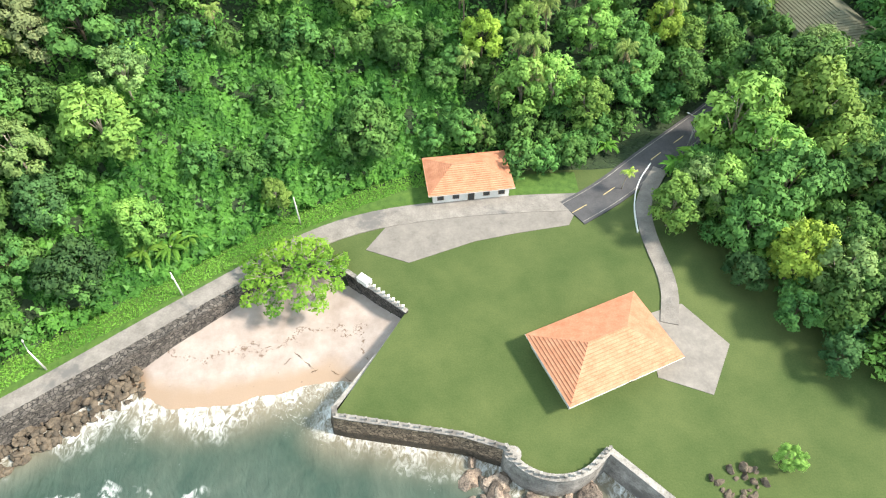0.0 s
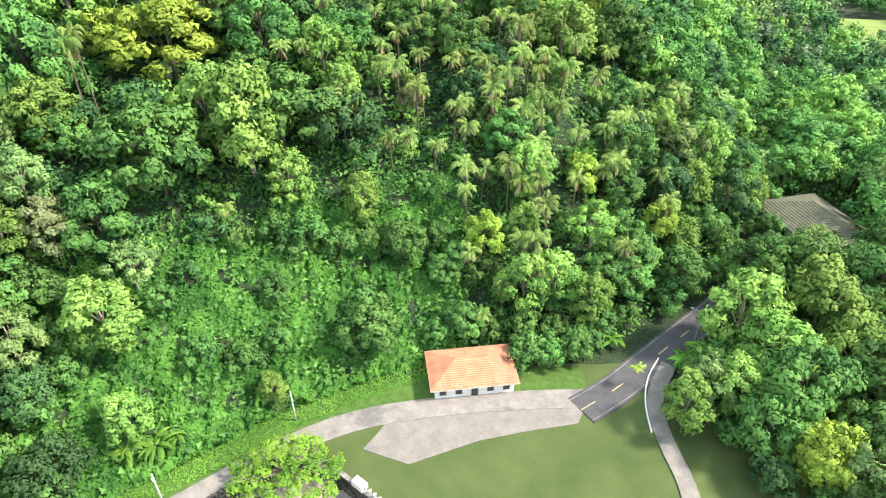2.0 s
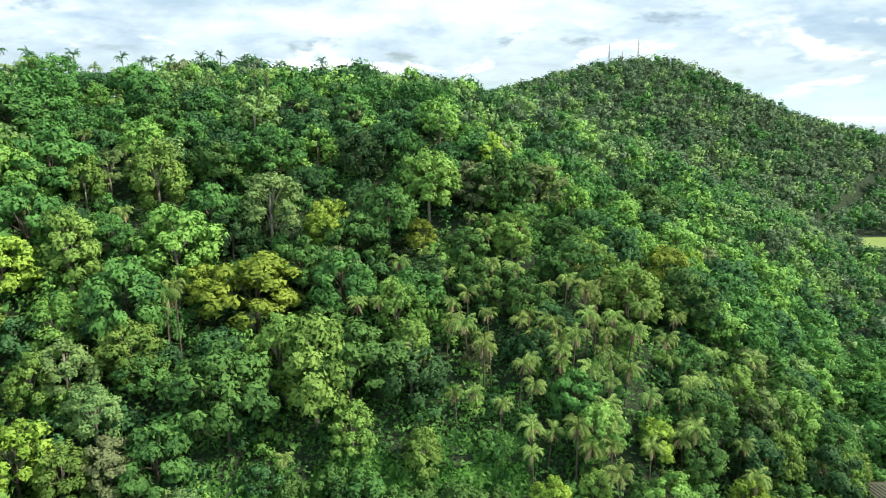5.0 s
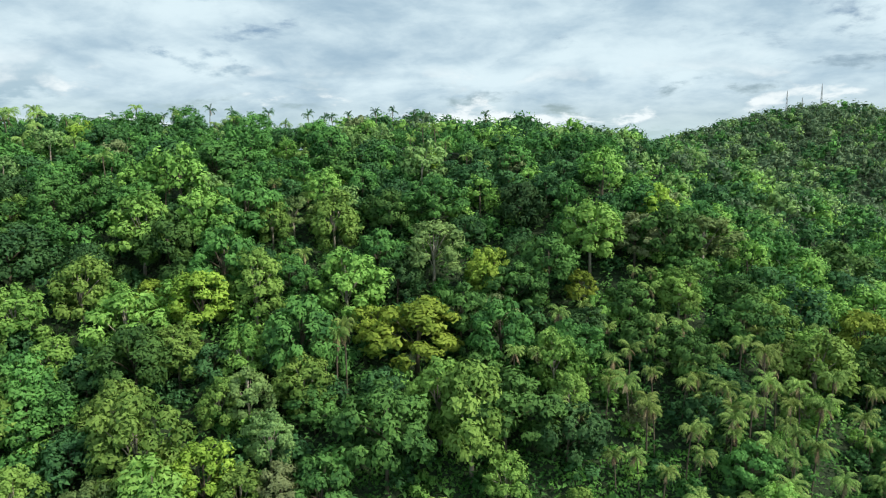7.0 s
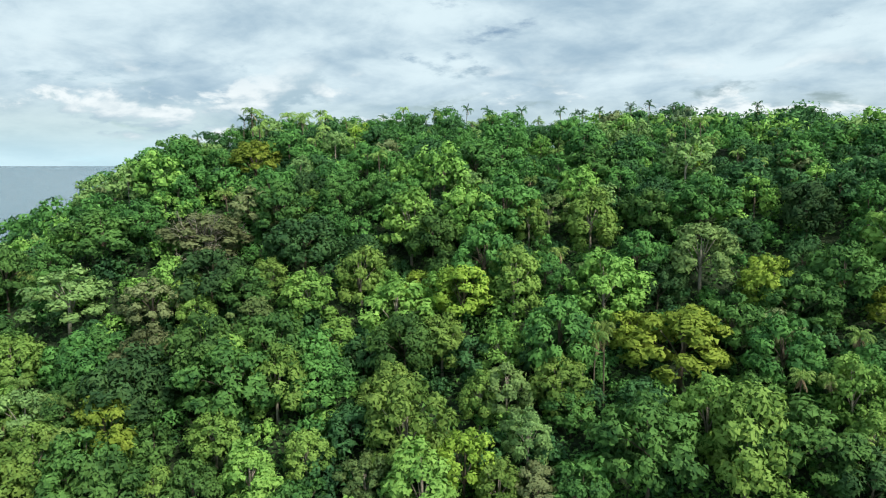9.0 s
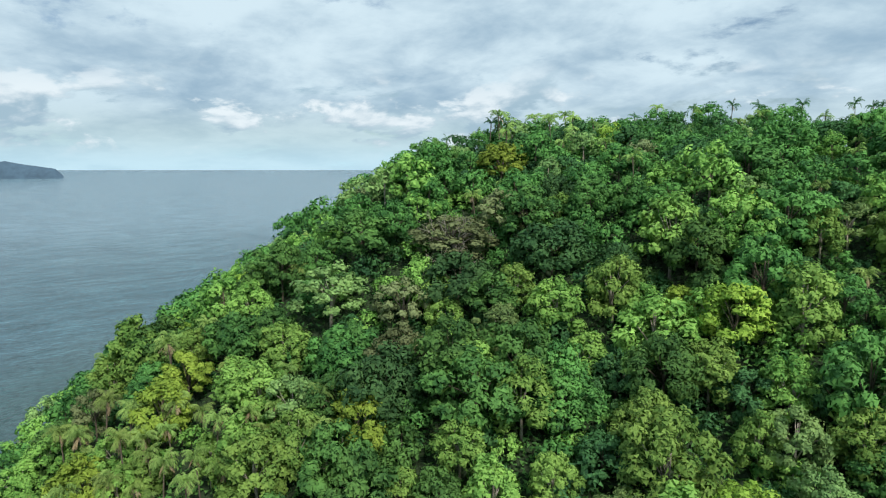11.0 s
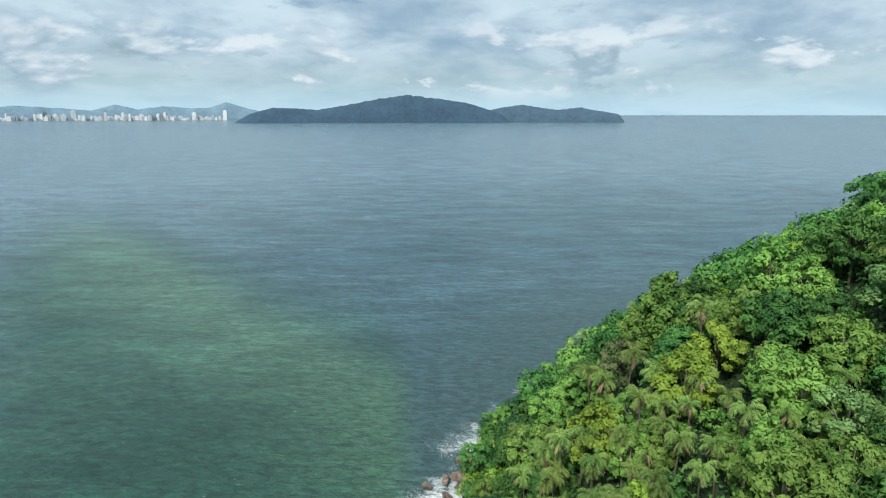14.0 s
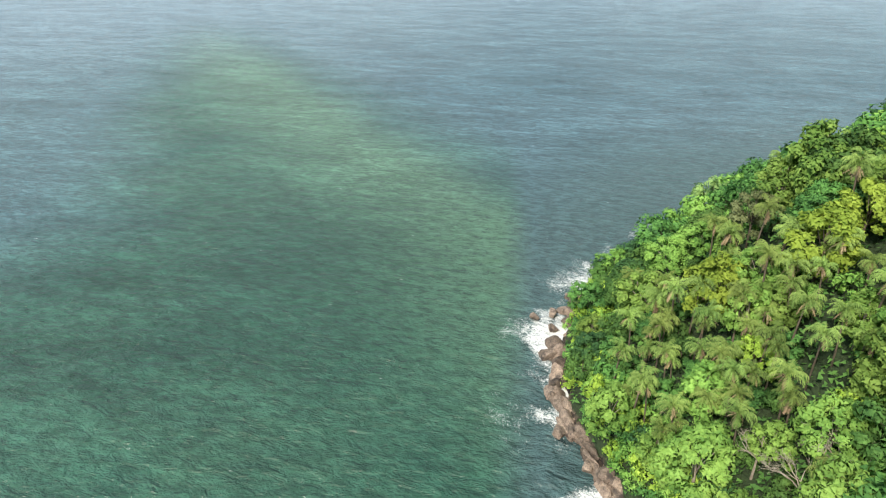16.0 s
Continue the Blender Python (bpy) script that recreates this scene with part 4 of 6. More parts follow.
def build_beach():
    xs, ys = np.arange(-56, -3.9, 0.8), np.arange(34, 73.1, 0.8)
    X, Y = np.meshgrid(xs, ys)
    z = beach_z(X, Y)
    # the sand is heaped against the low lawn wall
    heap = np.clip(1 - seg_distance(X, Y, [(-6, 60.2), (-16.6, 43.2)]) / 6, 0, 1)
    z = z + 1.3 * heap * np.clip((Y - 50) / 5, 0, 1)
    z = z + 0.10 * waves2(X, Y, 9, 5) + 0.04 * waves2(X, Y, 3, 6)
    keep = inside(X, Y, [(-56, 34), (-56, 47.5), (-46.7, 55.4), (-35.5, 64.6), (-26.5, 71.8), (-18, 69.4), (-6.2, 60.2), (-9.7, 54), (-16.4, 43), (-15.5, 34)])
    nx = len(xs)
    idx = np.arange(X.size).reshape(X.shape)
    fs = [(idx[j, i], idx[j, i + 1], idx[j + 1, i + 1], idx[j + 1, i]) for j in range(len(ys) - 1) for i in range(nx - 1) if keep[j, i] or keep[j + 1, i + 1] or keep[j, i + 1] or keep[j + 1, i]]
    m, n, b, tc, _ = material("beach_sand", 0.9)
    geo = n.add("ShaderNodeNewGeometry")
    pos = geo.outputs["Position"]
    sep = n.add("ShaderNodeSeparateXYZ")
    n.link(pos, sep.inputs[0])
    dry = n.ramp(n.noise(pos, 0.35, 6, 0.65), [(0.3, (0.285, 0.232, 0.20)), (0.7, (0.40, 0.345, 0.312))])
    wet = n.rng(n.math("ADD", sep.outputs[2], n.math("MULTIPLY", n.noise(pos, 0.12, 4, 0.6), 0.9)), 0.75, 1.35, 1.0, 0.0)
    col = n.mix(wet, dry, (0.30, 0.215, 0.15))
    # wrack line of dark weed and twigs
    h = n.math("ADD", sep.outputs[2], n.math("MULTIPLY", n.noise(pos, 0.15, 4, 0.6, 0.5), 1.0))
    band = n.math("MULTIPLY", n.rng(h, 1.72, 1.80), n.rng(h, 1.86, 1.94, 1.0, 0.0))
    weed = n.math("MULTIPLY", band, n.rng(n.noise(pos, 1.6, 4, 0.7), 0.5, 0.6))
    weed = n.math("MAXIMUM", weed, n.rng(n.noise(pos, 1.1, 3, 0.5), 0.73, 0.76))
    col = n.mix(weed, col, (0.16, 0.11, 0.08))
    n.link(col, b.inputs["Base Color"])
    n.link(n.rng(wet, 0.0, 1.0, 0.9, 0.35), b.inputs["Roughness"])
    bump(n, b, n.noise(pos, 2.5, 5, 0.7), 0.06)
    me = mesh_from("beach", np.stack([X, Y, z], -1).reshape(-1, 3), fs, m, smooth=True)
    tagged(new("beach", me), "pale sand beach, darker and wet along the water", "beach", kind="structure")


build_beach()


def slab(name, poly, z, depth, mat, label, category):
    n_ = len(poly)
    vs = [(*p, z) for p in poly] + [(*p, z - depth) for p in poly]
    fs = [tuple(range(n_))] + [(i, i + n_, (i + 1) % n_ + n_, (i + 1) % n_) for i in range(n_)]
    me = mesh_from(name, vs, fs, mat)
    bm = bmesh.new()
    bm.from_mesh(me)
    bmesh.ops.recalc_face_normals(bm, faces=bm.faces)
    bm.to_mesh(me)
    bm.free()
    return tagged(new(name, me), label, category, kind="structure")


slab("lawn", [(-16.3, 42.0), (-6.2, 60.4), (-18, 69.9), (-26, 72.4), (-29, 77), (-15, 88), (10, 95), (30, 95), (40, 96), (46, 88), (75, 58), (100, 40), (100, -10), (60, 8.4), (40, 21.9), (31.5, 29.8), (24.4, 36.5), (20.3, 33.0), (15.5, 32.2), (11.5, 34.0), (9.3, 36.9), (3, 38.8)], LEVEL - 0.05, 3.0, LAWN, "mown green lawn of the seaside garden", "lawn")
slab("paving_1", [(-14, 74), (-6, 71), (6, 76), (14, 78), (24, 80), (26, 84), (5, 82.5), (-10, 80.5)], LEVEL + 0.03, 0.3, PAVING, "pale paved forecourt beside the road", "paving")
slab("paving_2", [(34, 48), (42, 45), (47, 54), (41, 62), (35, 60)], LEVEL + 0.03, 0.3, PAVING, "pale paved yard beside the house", "paving")
slab("meadow", [(225, 452), (238, 424), (262, 408), (330, 402), (400, 410), (420, 520), (330, 535), (262, 520), (240, 490)], LEVEL + 0.4, 1.5, FIELD, "open yellow-green meadow in the valley", "meadow")
slab("meadow_2", [(188, 322), (196, 300), (215, 296), (240, 310), (236, 350), (205, 356)], LEVEL + 0.4, 1.5, FIELD, "small grass clearing in the valley", "meadow")


# ---- houses ----
def house(name, x, y, turn, w, d, h, roof_h, roof_mat, label):
    """A one-storey house with a hipped roof of tile rows, doors and windows."""
    root = tagged(new(name), label, "house")
    root.location, root.rotation_euler = (x, y, LEVEL - 0.05), (0, 0, radians(turn))
    t = 0.25
    for k, (x0, y0, x1, y1) in enumerate(((-w / 2, -d / 2, w / 2, -d / 2 + t), (-w / 2, d / 2 - t, w / 2, d / 2), (-w / 2, -d / 2 + t, -w / 2 + t, d / 2 - t), (w / 2 - t, -d / 2 + t, w / 2, d / 2 - t))):
        part("wall", mesh_from("wall", *box(x0, y0, 0, x1, y1, h), PLASTER), root)
    o = 0.9
    a, b = w / 2 + o, d / 2 + o
    ridge = max(0.5, a - b)
    # four slopes, each of raised tile rows
    for q, (p0, p1, r0, r1) in enumerate((((-a, -b), (a, -b), (-ridge, 0), (ridge, 0)), ((a, b), (-a, b), (ridge, 0), (-ridge, 0)), ((a, -b), (a, b), (ridge, 0), (ridge, 0)), ((-a, b), (-a, -b), (-ridge, 0), (-ridge, 0)))):
        P0, P1 = Vector((*p0, h)), Vector((*p1, h))
        R0, R1 = Vector((*r0, h + roof_h)), Vector((*r1, h + roof_h))
        nrow = 14
        vs, fs = [], []
        lift = Vector((0, 0, 0.12))
        for i in range(nrow):
            s0, s1 = i / nrow, (i + 1) / nrow
            vs += [P0.lerp(R0, s0) + lift, P1.lerp(R1, s0) + lift, P0.lerp(R0, s1), P1.lerp(R1, s1)]
            k = 4 * i
            fs.append((k, k + 1, k + 3, k + 2))
            if i < nrow - 1:
                fs.append((k + 2, k + 3, k + 5, k + 4))
        part("roof", mesh_from("roof", vs, fs, roof_mat), root)
    part("eave_board", mesh_from("eave_board", *box(-a, -b, h - 0.12, a, b, h - 0.02), PLASTER), root)
    part("ridge_cap", mesh_from("ridge_cap", *tube([(-ridge - 0.2, 0, h + roof_h), (ridge + 0.2, 0, h + roof_h)], [0.16, 0.16], 6), roof_mat), root)
    nwin = int(w / 3)
    for k in range(nwin):
        cx = -w / 2 + w * (k + 0.5) / nwin
        for sgn in (-1, 1):
            yy = sgn * (d / 2 + 0.02)
            door = k == nwin // 2
            z0 = 0.05 if door else 0.9
            ob = part("door" if door else "window", mesh_from("window", *box(cx - 0.65, yy - 0.05, z0, cx + 0.65, yy + 0.05, 2.1), WOOD_DARK), root)
            part("pane", mesh_from("pane", *box(cx - 0.52, yy + sgn * 0.051 - 0.01, z0 + 0.12, cx + 0.52, yy + sgn * 0.051 + 0.01, 1.98), GLASS), ob)
    return root


house("house", 25.5, 52, 24, 19, 12, 3.0, 3.4, TERRACOTTA, "white one-storey seaside house with a hipped terracotta roof")
house("house", 5, 91, 8, 15, 9, 3.0, 2.8, TERRACOTTA, "white roadside house with a hipped terracotta roof")
house("house", 95, 144, 104, 22, 17, 4.0, 4.0, GREYROOF, "large house with a mossy grey-green roof among trees")


# ---- forest ----
def transform(V, x, y, z, turn, s):
    """Corners (and facings) turned about the vertical, scaled and moved to a place."""
    c, n_ = math.cos(turn), math.sin(turn)
    R = np.array(((c, -n_, 0), (n_, c, 0), (0, 0, 1)))
    if isinstance(V, tuple):
        return (V[0] * s) @ R.T + (x, y, z), V[1] @ R.T
    V = (V * s) @ R.T + (x, y, z)
    q = V.reshape(-1, 3, 3)
    return V, np.repeat(unit(np.cross(q[:, 1] - q[:, 0], q[:, 2] - q[:, 0])), 3, axis=0)


def tube_quads(tv, tf):
    v = np.array([tuple(p) for p in tv])
    return cut_quads(v[np.array([f for f in tf if len(f) == 4])])


BARE_GROUND = [(-29, 77), (-15, 88), (10, 95), (30, 95), (40, 96), (41.5, 86), (61, 53), (93, 28), (100, -10), (40, 20), (24, 33), (-17, 42), (-6, 60), (-18, 70)]
LOWLAND = [(43, 87), (57, 101), (66, 116), (87, 150), (128, 240), (186, 330), (212, 420), (235, 525), (320, 640), (470, 800), (620, 1000), (620, -160), (150, 0), (96, 28), (63, 53)]
HOUSE_PLOT = [(82, 129), (106, 129), (110, 158), (86, 160)]
MEADOWS = ([(222, 446), (262, 402), (425, 395), (425, 540), (330, 540), (250, 522)], [(184, 322), (196, 296), (240, 300), (240, 355), (205, 360)])


def scatter(seed, x0, x1, y0, y1, step):
    rs = np.random.RandomState(seed)
    X, Y = np.meshgrid(np.arange(x0, x1, step), np.arange(y0, y1, step))
    X = X + rs.uniform(-0.42, 0.42, X.shape) * step
    Y = Y + rs.uniform(-0.42, 0.42, Y.shape) * step
    return X.ravel(), Y.ravel(), rs


def vine_share(x, y, d):
    """1 on the open slope of creepers above the coast road, 0 in closed forest."""
    along = np.interp(x, [-72, -56, -30, -4, 6], [0.15, 0.9, 1, 1, 0])
    up = np.interp(d, [22, 34], [1, 0])
    return along * up


FOREST_V, FOREST_N, FOREST_I = [], [], []
SLOTS = ["mid", "bright", "yellow", "dark", "grey", "brown", "palm", "dead", "far"]
SLOT_MATS = [LEAF[k] for k in SLOTS] + [BARK, BARK_DARK]


def into_forest(V, slot):
    FOREST_V.append(V[0].astype(np.float32))
    FOREST_N.append(V[1].astype(np.float32))
    FOREST_I.append(np.full(len(V[0]) // 3, slot, np.int32))


MID = {k: [broad_shape(301 + 10 * i + j, hh, rr, 22, 0.86, 46, fl, 0.2, limbs=1, fine=1, clump=0.27) for j in range(3)] for i, (k, hh, rr, fl) in enumerate((("mid", 13.5, 7.2, 0.6), ("bright", 15, 6.3, 0.75), ("yellow", 13.5, 6.0, 0.65), ("dark", 12.5, 6.4, 0.7), ("grey", 14, 6.3, 0.6), ("brown", 13, 5.8, 0.6)))}
BUSH = [broad_shape(361 + j, 6.0, 3.7, 10, 0.66, 32, 0.8, 0.0, limbs=0, fine=1)[1] for j in range(3)]
FAR = [broad_shape(401 + j, 11.5, 6.4, 11, 1.25, 14, 0.7, 0.15, fine=1)[1] for j in range(4)]
FARTHER = [broad_shape(421 + j, 11.5, 6.6, 8, 1.7, 7, 0.75, 0.1, fine=1)[1] for j in range(4)]
SMALL_PALM = [palm_shape(501 + j, 10 + 1.5 * j, 14, 3.4, 2) for j in range(2)]


# trees that stand out: place, kind and size
SLOPE_TREES = [
    (-132.6, 158.9, "spreading", 1.51), (-188.5, 117.1, "yellow", 1.58), (-181.6, 67.2, "spreading", 1.49), (-167.0, 87.7, "brown", 2.02), (-144.6, 102.8, "dark", 1.43),
    (-92.0, 157.9, "bright", 1.34), (-170.2, 54.4, "grey", 1.64), (-157.9, 68.3, "brown", 1.27), (-150.8, 75.8, "bright", 0.8), (-136.6, 81.8, "grey", 1.03),
    (-144.6, 60.4, "brown", 1.32), (-132.4, 93.9, "bright", 1.09), (-113.6, 106.6, "bright", 1.46), (-111.7, 118.6, "bright", 0.87), (-94.2, 125.0, "bright", 1.2),
    (-78.7, 140.7, "bright", 1.43), (-63.6, 161.4, "grey", 1.64), (-49.4, 163.0, "yellow", 1.21), (-59.0, 138.2, "yellow", 1.97), (-48.0, 124.6, "bright", 1.25),
]
WEST_TREES = [
    (-43.0, 137.4, "spreading", 0.86), (-88.4, 112.3, "bright", 0.95), (-87.0, 102.5, "bright", 0.79), (-118.8, 75.1, "bright", 1.21), (-101.1, 90.2, "bright", 1.02),
    (-133.5, 47.3, "yellow", 1.13), (-149.6, 38.1, "grey", 1.02), (-107.9, 61.0, "bright", 1.02), (-104.5, 71.2, "bright", 0.75), (-93.5, 76.7, "grey", 0.92),
    (-80.5, 89.0, "yellow", 1.09), (-69.6, 177.2, "spreading", 1.27), (-46.5, 190.5, "dark", 1.4), (-104.4, 182.3, "spreading", 1.15), (-59.4, 112.7, "spreading", 0.74),
    (-118.9, 61.0, "bright", 0.9), (-206.0, 101.8, "spreading", 1.29),
]
EAST_TREES = [
    (-24.7, 181.5, "bright", 1.48), (4.9, 194.7, "grey", 1.57), (42.9, 186.2, "yellow", 1.32), (43.5, 232.9, "spreading", 1.56), (-21.6, 128.3, "dark", 1.12),
    (30.2, 129.8, "yellow", 0.76), (16.5, 119.6, "bright", 0.59), (8.2, 115.8, "yellow", 0.79), (16.3, 106.3, "bright", 0.99), (22.3, 107.2, "bright", 0.88),
    (-9.0, 112.9, "spreading", 0.67), (-17.6, 118.3, "bright", 0.74), (-31.6, 116.9, "bright", 0.89), (-56.0, 94.3, "grey", 0.76), (-68.0, 94.6, "brown", 1.03),
    (-73.9, 90.7, "bright", 0.86), (-69.1, 77.9, "grey", 0.89), (51.5, 116.2, "spreading", 0.84), (52.4, 137.0, "dark", 1.03), (-82.5, 105.5, "grey", 1.01),
    (41.1, 116.4, "spreading", 0.81), (32.7, 109.9, "spreading", 0.73), (-0.9, 109.9, "spreading", 0.54), (68.7, 161.9, "spreading", 1.05), (70.2, 142.6, "dark", 1.17),
    (-8.3, 139.5, "brown", 0.61),
]
LOW_TREES = [
    (-51.8, 72.9, "bright", 0.75), (-31.3, 83.8, "bright", 0.48), (58.7, 99.0, "bright", 1.34), (42.3, 79.9, "bright", 0.81), (54.2, 74.3, "spreading", 0.89),
    (59.7, 66.6, "yellow", 0.97), (73.7, 108.0, "spreading", 0.86), (74.2, 88.4, "bright", 1.14), (70.5, 74.2, "spreading", 0.82), (49.8, 88.2, "spreading", 0.66),
    (85.4, 98.1, "bright", 1.02), (-68.3, 86.6, "spreading", 0.71),
]
TIP_TREES = [
    (-165.9, 15.0, "yellow", 1.23), (-173.1, 21.1, "yellow", 1.01), (-161.9, -1.5, "yellow", 1.16), (-151.0, 21.9, "bright", 0.73), (-139.7, -13.8, "bright", 0.87),
    (-127.6, 2.9, "bright", 1.09), (-165.9, -25.4, "bright", 0.57), (-148.2, 8.1, "yellow", 0.71), (-130.8, -2.5, "bright", 0.7), (-139.9, 24.1, "bright", 0.62),
    (-159.9, -11.3, "spreading", 0.62), (-132.5, 13.0, "bright", 0.61),
]
# a cluster of tall slender palms on the slope
FOUR_PALMS = [(-73.5, 121.0), (-71.5, 122.0), (-72.5, 124.0), (-69.8, 123.5)]
# palms whose heads stand over the skyline: place and height
RIDGE_PALMS = [
    (-145.5, 232.7, 21.4), (-152.9, 265.0, 23.7), (-150.6, 274.3, 21.2), (-176.5, 209.4, 16.5), (-81.8, 269.3, 17.9),
    (-55.8, 273.4, 12.5), (-210.9, 131.2, 15.6), (-188.3, 198.4, 9.7), (-221.3, 116.4, 13.8), (-221.2, 99.2, 14.4),
    (-122.4, 248.3, 17.7), (-108.5, 256.5, 13.8), (-202.7, 158.9, 15.7), (-202.6, 181.9, 10.8), (-158.6, 222.4, 17.9),
    (-153.0, 258.9, 23.0), (-169.9, 213.9, 17.9), (-186.6, 201.0, 12.3), (-117.0, 251.2, 15.9), (-96.2, 262.3, 14.6),
    (-197.4, 181.9, 12.6), (-80.9, 269.7, 13.2), (-212.8, 128.9, 15.6), (-221.9, 96.5, 15.6),
]


def choose(rs, tone):
    p = np.array([0.42, 0.26, 0.045, 0.18, 0.075, 0.02])
    p = p * np.array([1, 1 + tone, 1 + 2 * max(tone, -0.3), 1 - 0.6 * tone, 1, 1])
    p = np.maximum(p, 0.01)
    return ["spreading", "bright", "yellow", "dark", "grey", "brown"][rs.choice(6, p=p / p.sum())]


def palm_share(x, y):
    """How thick the palms stand: on the eastern slope, on the headland's tip, a few elsewhere."""
    a = np.exp(-((x - 12) / 36) ** 2 - ((y - 138) / 30) ** 2) * 0.75
    b = np.exp(-((x + 152) / 32) ** 2 - ((y - 4) / 24) ** 2) * 0.95
    return np.clip(a + b, 0, 0.95)


def is_shore(x, y, d):
    """The first strip of bush above the headland's rocks."""
    return (d < 16) & (seg_distance(x, y, COAST) <= seg_distance(x, y, FOOT))


def plant_forest():
    X, Y, rs = scatter(41, -262, 135, -40, 235, 8.8)
    d = hill_depth(X, Y)
    low = inside(X, Y, LOWLAND) & ~inside(X, Y, HOUSE_PLOT) & (X < 135) & (Y > 30)
    ok = (d > 1.5) | low
    # keep the two-lane road and its junction open to the sky
    ok &= (seg_distance(X, Y, ROAD_2) > np.where(Y < 113, 5.6, 2.0))
    ok &= ~inside(X, Y, BARE_GROUND)
    ok &= d < 188
    X, Y, d, low = X[ok], Y[ok], d[ok], low[ok]
    Z = ground_z(X, Y)
    order = np.argsort(np.hypot(X + 15, Y - 5))
    tone = waves2(X, Y, 45, 9)
    # the headland's sunny tip carries yellower crowns
    tone = tone + 2.8 * np.exp(-((X + 140) / 30) ** 2 - ((Y - 5) / 25) ** 2)
    is_coast = (seg_distance(X, Y, COAST) <= seg_distance(X, Y, FOOT) + 0.01) & ~low
    made = {"tree": 0, "palm": 0, "small": 0}
    own = []
    for x, y, kind, s in SLOPE_TREES + WEST_TREES + EAST_TREES + LOW_TREES + TIP_TREES:
        k = rs.randint(len(KINDS[kind][3]))
        z = float(ground_z(np.array([x]), np.array([y]))[0])
        tall = min(s, 1.35) * rs.uniform(0.95, 1.1) if x > -100 else min(s, 1.2)
        m = Matrix.Translation((x, y, z)) @ Matrix.Rotation(rs.uniform(0, 6.28), 4, "Z") @ Matrix.Diagonal((s, s, tall, 1))
        placed((kind, k), lambda: tree_thing(kind, k), m)
        made["tree"] += 1
        own.append((x, y, s * 6.0))
    for k, (x, y) in enumerate(FOUR_PALMS):
        z = float(ground_z(np.array([x]), np.array([y]))[0])
        placed(("palm", k % 2), lambda: palm_thing(k % 2), Matrix.Translation((x, y, z)) @ Matrix.Rotation(k * 1.7, 4, "Z") @ Matrix.Diagonal((1.1, 1.1, 1.45 + 0.08 * k, 1)))
        made["palm"] += 1
        own.append((x, y - 3, 4.0))
    own = np.array(own)
    for x, y, h in RIDGE_PALMS:
        (tv, tf), G, D = RIDGE_SHAPES[rs.randint(3)]
        z, s, turn = float(ground_z(np.array([x]), np.array([y]))[0]), min(h * 0.84, 14.5) / 9.6, rs.uniform(0, 6.28)
        # dark leaf slot on the fronds paints in their silhouette against the sky
        for shape, slot in ((G, 3), (D, 7), (tube_quads(tv, tf), 10)):
            into_forest(transform(shape * (0.75 / s + 0.25, 0.75 / s + 0.25, 1), x, y, z, turn, s), slot)
    for i in order:
        x, y, z, dd = X[i], Y[i], Z[i], d[i]
        if (np.hypot(own[:, 0] - x, own[:, 1] - y) < own[:, 2] * 0.85 + 1.0).any():
            continue
        v = float(vine_share(x, y, dd)) if not low[i] else 0.0
        if rs.rand() < v * 0.80:
            continue
        s = rs.uniform(0.80, 1.08) if rs.rand() < 0.74 else rs.uniform(1.08, 1.5)
        if is_coast[i] and dd < 3.5:
            continue
        if dd < 12 and not low[i]:
            s = rs.uniform(0.62, 0.9)
        ridge = float(np.interp(dd, [95, 140], [0, 1])) if not low[i] else 0.0
        s *= 1 - 0.20 * ridge
        turn = rs.uniform(0, 6.28)
        ps = float(palm_share(x, y))
        if rs.rand() < ps * 0.72 and not low[i]:
            continue
        if ps > 0.35 and dd > 12 and not low[i]:
            s = min(s, 1.05) * (1 - 0.28 * ps)
        is_palm = rs.rand() < 0.06 + 0.22 * ridge
        small = rs.rand() < (0.4 if v > 0.3 else 0.05)
        near = math.hypot(x + 15, y - 5) < 190
        m = Matrix.Translation((x, y, z)) @ Matrix.Rotation(turn, 4, "Z") @ Matrix.Diagonal((s, s, s * rs.uniform(0.88, 1.15), 1))
        if is_palm:
            s = min(s, 1.05) * (1 + 0.35 * ridge)
            k = rs.randint(3)
            m = Matrix.Translation((x, y, z)) @ Matrix.Rotation(turn, 4, "Z") @ Matrix.Diagonal((s, s, s, 1))
            if near and made["palm"] < 80:
                placed(("palm", k), lambda: palm_thing(k), m)
                made["palm"] += 1
            else:
                (tv, tf), G, D = SMALL_PALM[k % 2]
                into_forest(transform(G, x, y, z, turn, s), 6)
                into_forest(transform(D, x, y, z, turn, s), 7)
                into_forest(transform(tube_quads(tv, tf), x, y, z, turn, s), 10)
            continue
        kind = "small" if small else choose(rs, float(tone[i]) - 1.3 * ridge)
        if low[i] and kind in ("yellow", "brown", "dark"):
            kind = ("bright", "spreading", "grey")[rs.randint(3)]
        what = "small" if kind == "small" else "tree"
        if near and made[what] < (350 if what == "tree" else 300):
            k = rs.randint(len(KINDS[kind][3]))
            placed((kind, k), lambda: tree_thing(kind, k), m)
            made[what] += 1
        else:
            slot = {"spreading": "mid", "small": "mid"}.get(kind, kind)
            (tv, tf), V = MID[slot][rs.randint(3)]
            if small:
                s *= 0.6
            into_forest(transform(V, x, y, z, turn, s), SLOTS.index(slot))
            into_forest(transform(tube_quads(tv, tf), x, y, z, turn, s), 9 if kind == "grey" else 10)
    # bushy young trees fill the gaps between the large crowns
    X, Y, rs = scatter(49, -240, 125, -36, 235, 6.2)
    d = hill_depth(X, Y)
    low = inside(X, Y, LOWLAND) & ~inside(X, Y, HOUSE_PLOT) & (Y > 30)
    vs_ = vine_share(X, Y, d)
